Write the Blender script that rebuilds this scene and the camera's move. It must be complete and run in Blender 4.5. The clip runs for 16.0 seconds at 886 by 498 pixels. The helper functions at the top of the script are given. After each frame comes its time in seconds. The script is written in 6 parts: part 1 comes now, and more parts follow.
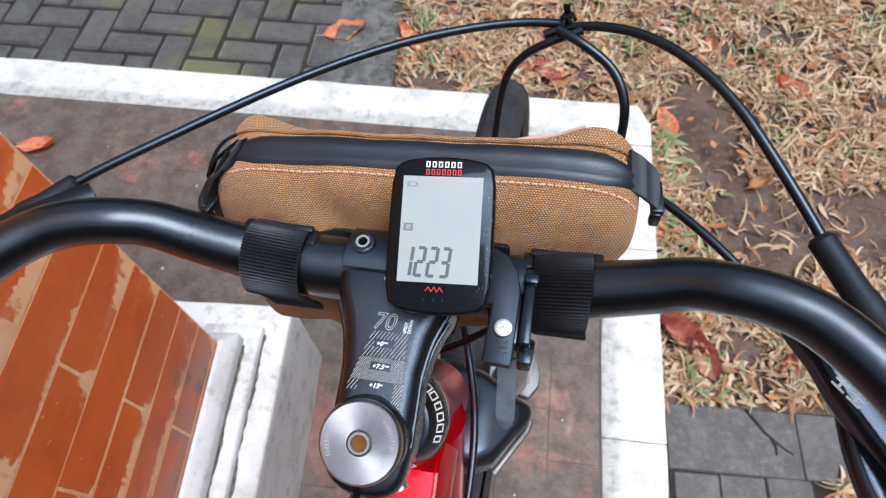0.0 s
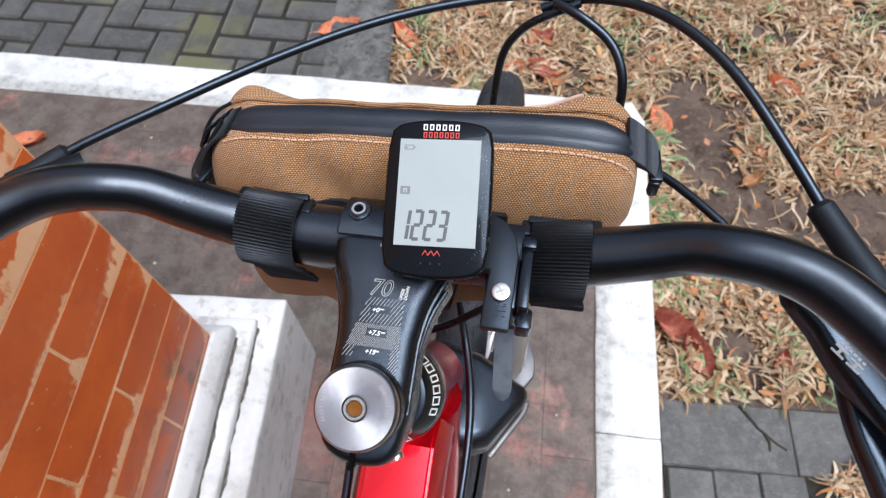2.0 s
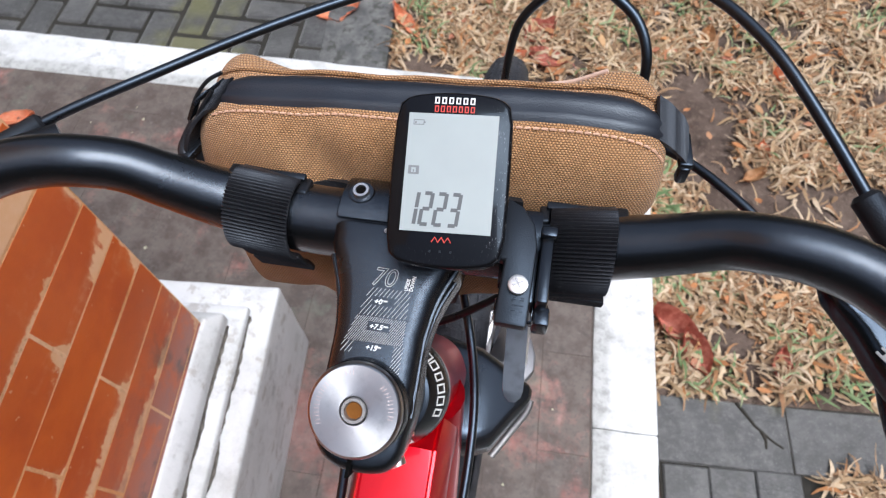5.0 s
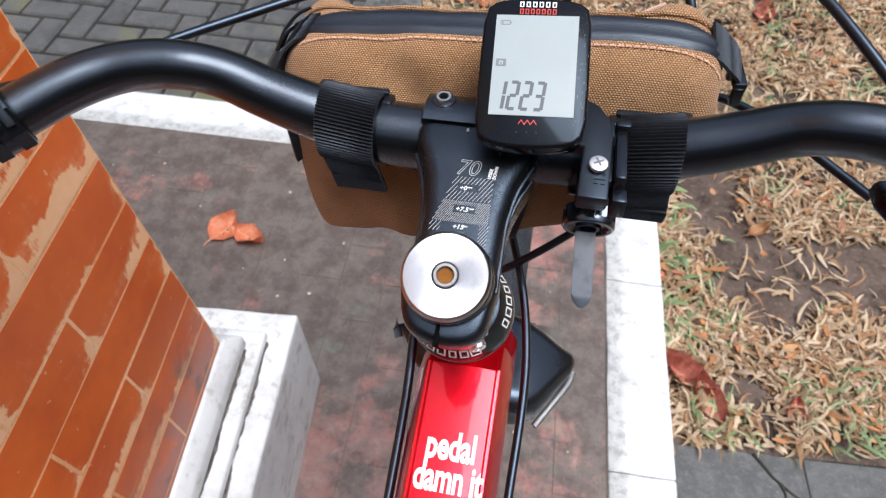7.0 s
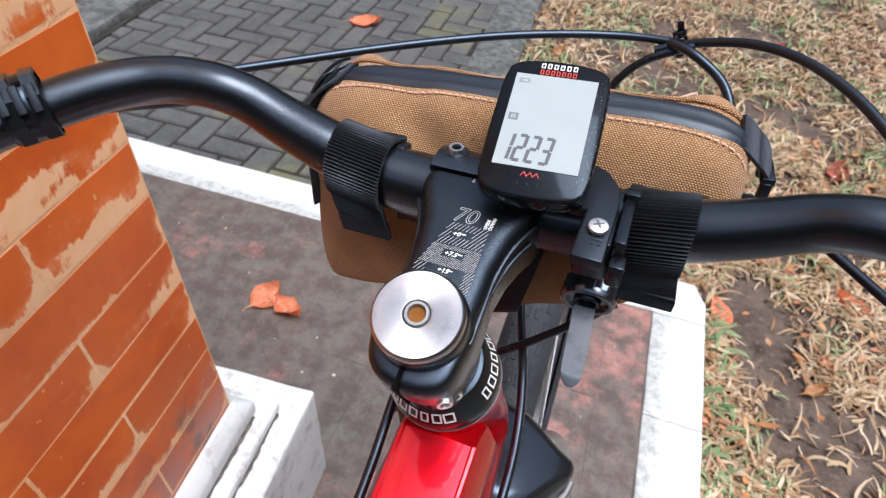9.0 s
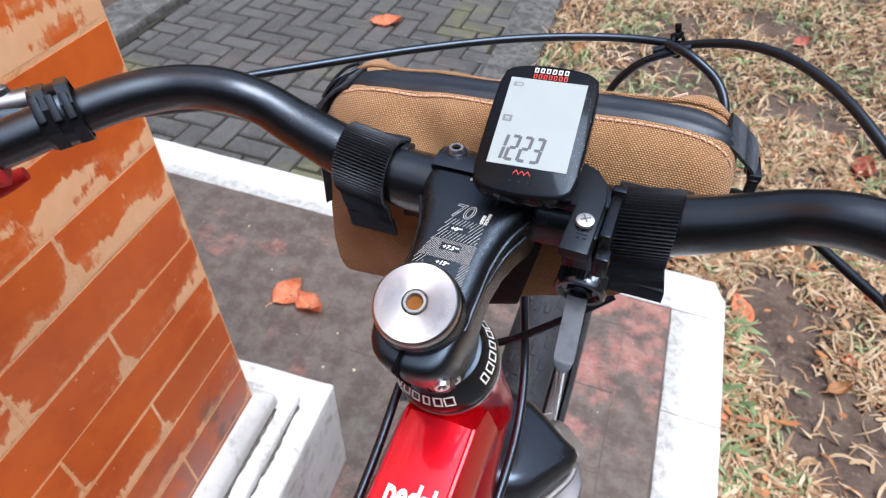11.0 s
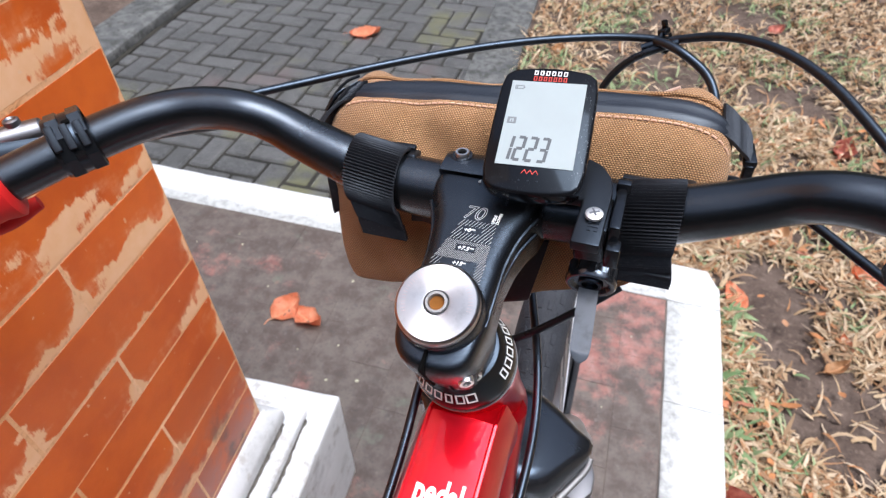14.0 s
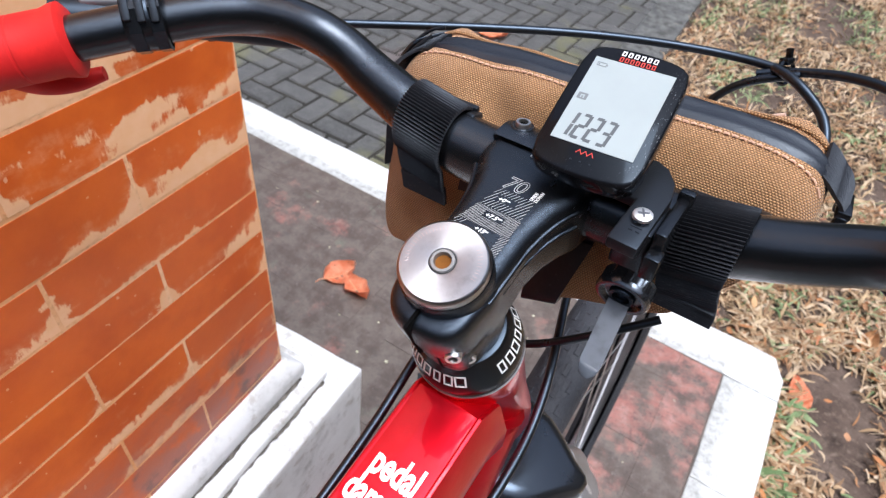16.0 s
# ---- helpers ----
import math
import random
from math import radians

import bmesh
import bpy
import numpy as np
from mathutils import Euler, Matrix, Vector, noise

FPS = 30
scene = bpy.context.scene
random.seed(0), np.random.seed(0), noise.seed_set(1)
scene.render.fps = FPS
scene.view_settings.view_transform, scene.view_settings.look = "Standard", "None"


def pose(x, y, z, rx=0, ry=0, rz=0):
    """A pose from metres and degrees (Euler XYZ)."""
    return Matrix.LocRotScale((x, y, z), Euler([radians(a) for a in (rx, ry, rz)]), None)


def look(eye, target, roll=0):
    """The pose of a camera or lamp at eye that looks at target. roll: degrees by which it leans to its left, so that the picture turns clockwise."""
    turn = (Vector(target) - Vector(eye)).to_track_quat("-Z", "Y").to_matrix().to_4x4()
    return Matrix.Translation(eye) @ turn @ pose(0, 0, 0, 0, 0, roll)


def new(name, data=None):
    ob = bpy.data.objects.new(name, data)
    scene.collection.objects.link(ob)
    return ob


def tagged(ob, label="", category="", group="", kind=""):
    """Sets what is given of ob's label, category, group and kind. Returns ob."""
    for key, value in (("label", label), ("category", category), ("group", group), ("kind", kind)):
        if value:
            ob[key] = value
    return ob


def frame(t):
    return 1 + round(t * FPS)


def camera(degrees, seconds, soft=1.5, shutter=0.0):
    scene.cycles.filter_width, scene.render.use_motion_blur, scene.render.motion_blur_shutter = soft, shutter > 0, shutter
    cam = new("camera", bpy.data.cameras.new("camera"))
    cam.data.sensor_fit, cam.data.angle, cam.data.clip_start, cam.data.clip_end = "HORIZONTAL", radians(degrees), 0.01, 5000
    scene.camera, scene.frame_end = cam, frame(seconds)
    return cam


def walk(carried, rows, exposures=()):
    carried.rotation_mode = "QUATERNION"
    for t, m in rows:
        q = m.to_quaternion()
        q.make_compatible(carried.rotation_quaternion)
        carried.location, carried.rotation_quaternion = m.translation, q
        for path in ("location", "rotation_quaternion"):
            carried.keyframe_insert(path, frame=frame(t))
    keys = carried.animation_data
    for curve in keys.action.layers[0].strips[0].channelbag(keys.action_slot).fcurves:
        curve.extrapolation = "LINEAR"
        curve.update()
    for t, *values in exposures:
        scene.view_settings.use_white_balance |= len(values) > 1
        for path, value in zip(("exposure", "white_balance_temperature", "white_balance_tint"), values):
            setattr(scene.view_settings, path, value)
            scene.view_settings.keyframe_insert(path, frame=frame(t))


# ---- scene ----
cam = camera(71.2, 16.0, 1.25)
PATH = [
    (0, (0.0828, 0.0350, 1.2604), (-0.0138, 0.9283, -0.3459), -2.7),
    (0.5, (0.0865, 0.0239, 1.2567), (-0.0110, 0.9218, -0.3459), -2.7),
    (1, (0.0837, 0.0212, 1.2530), (-0.0018, 0.9154, -0.3524), -2.0),
    (1.5, (0.0819, 0.0221, 1.2512), (0.0018, 0.9163, -0.3542), -1.9),
    (2, (0.0819, 0.0221, 1.2494), (0.0037, 0.9228, -0.3524), -1.5),
    (2.5, (0.0819, 0.0239, 1.2484), (-0.0055, 0.9191, -0.3560), -2.2),
    (3, (0.0810, 0.0331, 1.2392), (-0.0037, 0.8998, -0.3827), -2.2),
    (3.5, (0.0773, 0.0506, 1.2291), (0.0138, 0.8869, -0.4085), -1.0),
    (3.7, (0.0764, 0.0543, 1.2264), (0.0147, 0.8850, -0.4149), -0.6),
    (5.8, (0.0708, -0.0046, 1.2264), (0.0202, 0.9154, -0.3662), 1.3),
    (6, (0.0662, -0.0166, 1.2254), (0.0184, 0.9126, -0.3625), 1.5),
    (6.5, (0.0534, -0.0377, 1.2135), (-0.0083, 0.9421, -0.3432), 1.3),
    (7, (0.0451, -0.0451, 1.1978), (-0.0230, 1.0249, -0.2972), 1.7),
    (7.5, (0.0405, -0.0377, 1.1831), (-0.0037, 1.0718, -0.2843), 3.5),
    (8, (0.0414, -0.0313, 1.1702), (-0.0064, 1.1242, -0.2604), 5.1),
    (8.5, (0.0515, -0.0386, 1.1666), (-0.0975, 1.2208, -0.1674), 5.1),
    (9, (0.0754, -0.0534, 1.1712), (-0.1960, 1.2356, -0.1132), 4.5),
    (9.5, (0.0957, -0.0570, 1.1804), (-0.2245, 1.2273, -0.0984), 3.2),
    (10, (0.0966, -0.0616, 1.1840), (-0.2438, 1.2172, -0.0938), 2.6),
    (10.2, (0.0938, -0.0662, 1.1850), (-0.2447, 1.2080, -0.0975), 2.6),
    (12.5, (0.0856, -0.0607, 1.1785), (-0.2502, 1.2034, -0.1150), 1.6),
    (13, (0.0828, -0.0635, 1.1804), (-0.2539, 1.2089, -0.1049), 1.3),
    (13.5, (0.0810, -0.0653, 1.1840), (-0.2309, 1.2116, -0.1040), 0.6),
    (14, (0.0800, -0.0754, 1.1877), (-0.2300, 1.2126, -0.0892), -0.3),
    (14.5, (0.0819, -0.0800, 1.1840), (-0.2061, 1.1988, -0.1076), -0.1),
    (15, (0.0865, -0.0791, 1.1840), (-0.2125, 1.2015, -0.1030), 0.0),
    (15.5, (0.0856, -0.0736, 1.1776), (-0.2594, 1.1758, -0.1288), 3.5),
    (16, (0.1012, -0.0644, 1.1583), (-0.4158, 1.1629, -0.1122), 8.8),
]
walk(cam, [(t, look(eye, target, roll)) for t, eye, target, roll in PATH], [(0.0, 0.10, 5850, 10), (3.5, 0.10, 5850, 10), (6.5, 0.15, 5900, 10), (8.5, 0.27, 5880, 11), (9.5, 0.36, 5860, 11), (16.0, 0.41, 5840, 11)])

cam.data.dof.use_dof, cam.data.dof.focus_distance, cam.data.dof.aperture_fstop = True, 0.26, 24.0

# ---- world and light: an overcast day under an open sky ----
world = bpy.data.worlds.new("overcast_sky")
scene.world = world
world.use_nodes = True
wn = world.node_tree.nodes
sky = wn.new("ShaderNodeTexSky")
sky.sky_type, sky.sun_disc = "NISHITA", False
sky.sun_elevation, sky.sun_rotation = radians(72), radians(117)
sky.air_density, sky.dust_density, sky.ozone_density = 1.0, 6.0, 0.6
grey = wn.new("ShaderNodeHueSaturation")
grey.inputs["Saturation"].default_value = 0.60
world.node_tree.links.new(sky.outputs[0], grey.inputs["Color"])
# an overcast dome is about three times as bright overhead as at the horizon
up = wn.new("ShaderNodeSeparateXYZ")
world.node_tree.links.new(wn.new("ShaderNodeTexCoord").outputs["Generated"], up.inputs[0])
rise = wn.new("ShaderNodeMapRange")
rise.inputs[3].default_value, rise.inputs[4].default_value = 0.33, 1.45
world.node_tree.links.new(up.outputs[2], rise.inputs[0])
dome = wn.new("ShaderNodeVectorMath")
dome.operation = "SCALE"
world.node_tree.links.new(grey.outputs[0], dome.inputs[0])
world.node_tree.links.new(rise.outputs[0], dome.inputs["Scale"])
world.node_tree.links.new(dome.outputs[0], wn["Background"].inputs["Color"])
wn["Background"].inputs["Strength"].default_value = 0.14
sun = new("sun", bpy.data.lights.new("sun", "SUN"))
sun.data.energy, sun.data.angle, sun.data.color = 1.9, radians(36), (1.0, 0.99, 0.98)
sun.matrix_world = look((1.2, -0.6, 4.0), (0.0, 0.0, 0.0))

# ---- materials ----


class Mat:
    """A small node-tree builder round one Principled shader."""

    def __init__(self, name, base=(0.5, 0.5, 0.5), rough=0.5, metal=0.0, spec=0.5, coat=0.0, coat_rough=0.05):
        self.m = bpy.data.materials.new(name)
        self.m.use_nodes = True
        self.t = self.m.node_tree
        self.n, self.l = self.t.nodes, self.t.links
        self.b = self.n["Principled BSDF"]
        self.set("Base Color", (*base, 1))
        self.set("Roughness", rough)
        self.set("Metallic", metal)
        self.set("Specular IOR Level", spec)
        self.set("Coat Weight", coat)
        self.set("Coat Roughness", coat_rough)

    def set(self, key, value):
        self.b.inputs[key].default_value = value

    def node(self, kind, **kw):
        nd = self.n.new(kind)
        for k, v in kw.items():
            if k in nd.inputs:
                self.put(v, nd.inputs[k])
        return nd

    def put(self, v, socket):
        if hasattr(v, "is_output"):
            self.l.new(v, socket)
        else:
            socket.default_value = v

    def coord(self, kind="Object"):
        return self.n.new("ShaderNodeTexCoord").outputs[kind]

    def place(self):
        return self.n.new("ShaderNodeNewGeometry").outputs["Position"]

    def island(self):
        return self.n.new("ShaderNodeNewGeometry").outputs["Random Per Island"]

    def chance(self):
        return self.n.new("ShaderNodeObjectInfo").outputs["Random"]

    def noise(self, vec, scale, detail=4, rough=0.55, out="Fac"):
        nd = self.n.new("ShaderNodeTexNoise")
        self.put(vec, nd.inputs["Vector"])
        nd.inputs["Scale"].default_value, nd.inputs["Detail"].default_value, nd.inputs["Roughness"].default_value = scale, detail, rough
        return nd.outputs[out]

    def shift(self, vec, scale=(1, 1, 1), loc=(0, 0, 0), rot=(0, 0, 0)):
        nd = self.n.new("ShaderNodeMapping")
        self.put(vec, nd.inputs["Vector"])
        self.put(loc, nd.inputs["Location"])
        nd.inputs["Scale"].default_value = scale
        nd.inputs["Rotation"].default_value = [radians(a) for a in rot]
        return nd.outputs[0]

    def ramp(self, fac, stops):
        nd = self.n.new("ShaderNodeValToRGB")
        self.put(fac, nd.inputs[0])
        el = nd.color_ramp.elements
        while len(el) < len(stops):
            el.new(0.5)
        for e, (p, c) in zip(el, stops):
            e.position, e.color = p, (*c, 1) if len(c) == 3 else c
        return nd.outputs[0]

    def step(self, fac, lo, hi):
        nd = self.n.new("ShaderNodeMapRange")
        nd.interpolation_type = "SMOOTHSTEP"
        self.put(fac, nd.inputs[0])
        self.put(lo, nd.inputs[1])
        self.put(hi, nd.inputs[2])
        return nd.outputs[0]

    def math(self, op, a, b=0.0):
        nd = self.n.new("ShaderNodeMath")
        nd.operation = op
        self.put(a, nd.inputs[0])
        self.put(b, nd.inputs[1])
        return nd.outputs[0]

    def mix(self, fac, a, b, how="MIX"):
        nd = self.n.new("ShaderNodeMix")
        nd.data_type, nd.blend_type = "RGBA", how
        self.put(fac, nd.inputs[0])
        self.put((*a, 1) if isinstance(a, tuple) and len(a) == 3 else a, nd.inputs[6])
        self.put((*b, 1) if isinstance(b, tuple) and len(b) == 3 else b, nd.inputs[7])
        return nd.outputs[2]

    def split(self, vec):
        nd = self.n.new("ShaderNodeSeparateXYZ")
        self.put(vec, nd.inputs[0])
        return nd.outputs

    def bump(self, height, strength=0.3, dist=0.001, also=None):
        nd = self.n.new("ShaderNodeBump")
        self.put(height, nd.inputs["Height"])
        nd.inputs["Strength"].default_value, nd.inputs["Distance"].default_value = strength, dist
        if also is not None:
            self.put(also, nd.inputs["Normal"])
        self.l.new(nd.outputs[0], self.b.inputs["Normal"])
        return nd.outputs[0]

    def to(self, key, v):
        self.put(v, self.b.inputs[key])
        return self


def satin_black(name, base=0.012, rough=0.36, grain=2600, strength=0.25, spec=0.5, coat=0.0, coat_rough=0.24):
    k = Mat(name, (base, base, base * 1.08), rough, spec=spec, coat=coat, coat_rough=coat_rough)
    c = k.coord()
    fine = k.noise(c, grain, 2)
    wear = k.noise(c, 55, 5)
    k.to("Roughness", k.math("ADD", rough - 0.06, k.math("MULTIPLY", wear, 0.14)))
    k.to("Base Color", k.mix(k.step(k.noise(c, 160, 5, 0.7), 0.72, 0.80), (base, base, base * 1.08), (base * 4.5, base * 4.2, base * 4.0)))
    k.bump(fine, strength, 0.0004)
    k.set("Specular Tint", (0.58, 0.76, 1.0, 1))
    return k.m


M_BAR = satin_black("black_anodised_bar", 0.004, 0.24, 2400, 0.32, 0.62, 0.60, 0.18)
M_STEM = satin_black("black_anodised_stem", 0.0050, 0.24, 3000, 0.36, 0.80, 0.18)
M_PLASTIC = satin_black("black_plastic", 0.006, 0.22, 1200, 0.14, 0.55)
M_MATTE = satin_black("matte_black_plastic", 0.009, 0.36, 1500, 0.25, 0.42)
M_FORK = satin_black("gloss_black_fork", 0.013, 0.24, 900, 0.05, 0.85)
M_KNOB = satin_black("polished_black_knob", 0.010, 0.20, 900, 0.02, 1.0, 0.9)
M_CUP = satin_black("black_anodised_cup", 0.005, 0.24, 1500, 0.08, 0.45)
M_HOUSING = satin_black("black_cable_housing", 0.006, 0.28, 900, 0.05, 0.8)
M_RUBBER = satin_black("black_rubber", 0.014, 0.50, 1400, 0.35, 0.3)
# shade inside slits and sockets, put in as near-black colour
M_GAP_SHADE = Mat("unlit_black_gap", (0.002, 0.002, 0.002), 0.9, spec=0.1).m


def metal(name, base, rough, scratch=900, amount=0.2):
    k = Mat(name, base, rough, 1.0)
    c = k.coord()
    k.to("Roughness", k.math("ADD", rough - 0.05, k.math("MULTIPLY", k.noise(c, scratch, 3), amount)))
    k.to("Base Color", k.mix(k.step(k.noise(c, 180, 5, 0.65), 0.60, 0.85), base, tuple(v * 0.80 for v in base)))
    k.bump(k.noise(k.shift(c, (1, 9, 1)), 700, 2), 0.04, 0.0003)
    return k.m


M_STEEL = metal("bright_steel", (0.72, 0.71, 0.70), 0.26)
M_DARKSTEEL = metal("dark_steel", (0.27, 0.27, 0.28), 0.32)
M_DULL = metal("dull_grey_alloy", (0.20, 0.20, 0.21), 0.50)
M_DULL_SILVER = metal("dull_worn_silver", (0.34, 0.335, 0.33), 0.55, 500, 0.2)
M_SCREW = metal("bright_zinc", (0.80, 0.80, 0.79), 0.42, 900, 0.2)
M_RUST = metal("rusty_socket", (0.24, 0.10, 0.025), 0.55, 500, 0.3)


def turned_mat():
    """Aluminium faced on a lathe: its fine rings stretch the glints into sectors."""
    k = Mat("turned_aluminium", (0.80, 0.80, 0.80), 0.34, 1.0)
    c = k.coord()
    tan = k.n.new("ShaderNodeTangent")
    tan.direction_type, tan.axis = "RADIAL", "Z"
    k.put(tan.outputs[0], k.b.inputs["Tangent"])
    k.set("Anisotropic", 0.8)
    s = k.split(c)
    far = k.math("SQRT", k.math("ADD", k.math("MULTIPLY", s[0], s[0]), k.math("MULTIPLY", s[1], s[1])))
    ring = k.math("SINE", k.math("MULTIPLY", far, 14000.0))
    k.to("Base Color", k.mix(k.step(k.noise(c, 120, 5, 0.65), 0.45, 0.8), (0.55, 0.55, 0.56), (0.41, 0.41, 0.415)))
    k.bump(ring, 0.04, 0.0002, k.bump(k.noise(c, 900, 3), 0.05, 0.0003))
    return k.m


M_TURNED = turned_mat()


def canvas_mat():
    k = Mat("tan_woven_canvas", (0.34, 0.18, 0.075), 0.78, spec=0.25)
    s = k.split(k.coord())
    c = k.coord()
    wob = k.math("MULTIPLY", k.noise(c, 70, 2), 0.0022)
    rise = k.math("MULTIPLY", k.math("ADD", k.math("ADD", k.math("MULTIPLY", s[1], 0.9), s[2]), wob), 2300.0)
    row = k.math("COSINE", rise)
    bead = k.math("MULTIPLY", k.math("COSINE", k.math("MULTIPLY", k.math("ADD", s[0], wob), 4200.0)), k.math("SIGN", row))
    weave = k.math("MULTIPLY", k.math("POWER", k.math("ABSOLUTE", row), 0.55), k.math("ADD", 0.64, k.math("MULTIPLY", bead, 0.36)))
    thread = k.step(weave, 0.12, 0.70)
    cloth = k.mix(k.step(k.noise(c, 28, 4), 0.3, 0.75), (0.47, 0.240, 0.096), (0.58, 0.318, 0.145))
    cloth = k.mix(k.step(k.noise(c, 700, 2), 0.3, 0.8), cloth, k.mix(0.5, cloth, (0.55, 0.34, 0.17)))
    cloth = k.mix(thread, k.mix(0.74, cloth, (0.060, 0.024, 0.009)), cloth)
    k.to("Base Color", cloth)
    k.bump(weave, 0.8, 0.0010, k.bump(k.noise(c, 60, 3), 0.25, 0.005))
    k.to("Sheen Weight", 0.15)
    return k.m


M_CANVAS = canvas_mat()


def webbing_mat():
    k = Mat("black_nylon_webbing", (0.018, 0.018, 0.021), 0.46, spec=0.55)
    c = k.coord()
    s = k.split(c)
    k.to("Base Color", k.mix(k.step(k.noise(c, 420, 3), 0.55, 0.8), (0.013, 0.013, 0.015), (0.036, 0.037, 0.041)))
    k.set("Specular Tint", (0.75, 0.86, 1.0, 1))
    k.bump(k.noise(k.shift(c, (1, 4, 4)), 900, 3), 0.35, 0.0004)
    return k.m


M_WEB = webbing_mat()


def zipper_mat():
    k = Mat("black_coated_zip_tape", (0.012, 0.014, 0.020), 0.40, spec=0.75)
    k.set("Specular Tint", (0.80, 0.90, 1.0, 1))
    c = k.coord()
    k.to("Roughness", k.math("ADD", 0.28, k.math("MULTIPLY", k.noise(c, 90, 4), 0.28)))
    k.bump(k.noise(k.shift(c, (1, 1.6, 1)), 900, 3), 0.40, 0.0005)
    return k.m


M_ZIP = zipper_mat()
M_THREAD = Mat("tan_thread", (0.66, 0.40, 0.27), 0.8).m


def red_paint():
    k = Mat("candy_red_frame_paint", (0.66, 0.004, 0.010), 0.28, 0.80, spec=0.2, coat=0.60, coat_rough=0.03)
    c = k.coord()
    k.to("Base Color", k.mix(k.step(k.noise(c, 26, 4), 0.35, 0.7), (0.66, 0.004, 0.014), (0.80, 0.007, 0.024)))
    scratch = k.step(k.noise(k.shift(c, (60, 6, 60), rot=(0, 0, 8)), 30, 4, 0.7), 0.70, 0.76)
    k.to("Roughness", k.math("ADD", 0.30, k.math("MULTIPLY", scratch, 0.3)))
    k.bump(k.noise(c, 130, 3), 0.10, 0.0012)
    return k.m


M_RED = red_paint()


def grip_mat():
    k = Mat("red_silicone_grip", (0.62, 0.012, 0.012), 0.55, spec=0.35)
    c = k.coord()
    k.to("Base Color", k.mix(k.step(k.noise(c, 40, 4), 0.4, 0.7), (0.55, 0.012, 0.012), (0.70, 0.020, 0.016)))
    k.bump(k.noise(c, 600, 3), 0.2, 0.0005)
    return k.m


M_GRIP = grip_mat()


def case_mat():
    k = Mat("glossy_black_case", (0.004, 0.004, 0.005), 0.08, spec=0.20)
    k.set("Specular Tint", (0.66, 0.82, 1.0, 1))
    c = k.coord()
    scr = k.step(k.noise(k.shift(c, (40, 9, 40), rot=(0, 0, 24)), 42, 5, 0.75), 0.60, 0.68)
    edge = k.math("MAXIMUM", k.step(k.split(c)[0], 0.012, 0.020), k.math("MULTIPLY", k.step(k.split(c)[1], -0.022, -0.031), 0.12))
    mask = k.math("MULTIPLY", scr, edge)
    k.to("Base Color", k.mix(mask, (0.006, 0.006, 0.007), (0.30, 0.30, 0.31)))
    k.to("Roughness", k.math("ADD", 0.08, k.math("MULTIPLY", mask, 0.5)))
    return k.m


M_CASE = case_mat()


def lcd_mat():
    k = Mat("pale_liquid_crystal_display", (0.40, 0.435, 0.43), 0.25, spec=0.4, coat=0.0)
    c = k.coord()
    k.to("Base Color", k.mix(k.noise(c, 40, 3), (0.32, 0.362, 0.362), (0.38, 0.428, 0.428)))
    return k.m


M_LCD = lcd_mat()
M_INK = Mat("lcd_segment", (0.085, 0.095, 0.10), 0.35).m
M_FAINT = Mat("faint_lcd_mark", (0.16, 0.175, 0.18), 0.35).m
M_WHITE = Mat("white_print", (0.82, 0.82, 0.80), 0.5).m
M_GREY_PRINT = Mat("pale_grey_print", (0.42, 0.42, 0.41), 0.5).m
M_DIM_PRINT = Mat("dim_white_print", (0.60, 0.60, 0.59), 0.5).m
M_RED_PRINT = Mat("red_print", (0.55, 0.035, 0.02), 0.5).m


def strap_mat():
    k = Mat("translucent_grey_strap", (0.11, 0.125, 0.15), 0.20, spec=0.75)
    c = k.coord()
    k.to("Base Color", k.mix(k.step(k.noise(c, 90, 4), 0.45, 0.75), (0.115, 0.130, 0.155), (0.055, 0.064, 0.080)))
    k.set("Transmission Weight", 0.25)
    return k.m


M_STRAP = strap_mat()


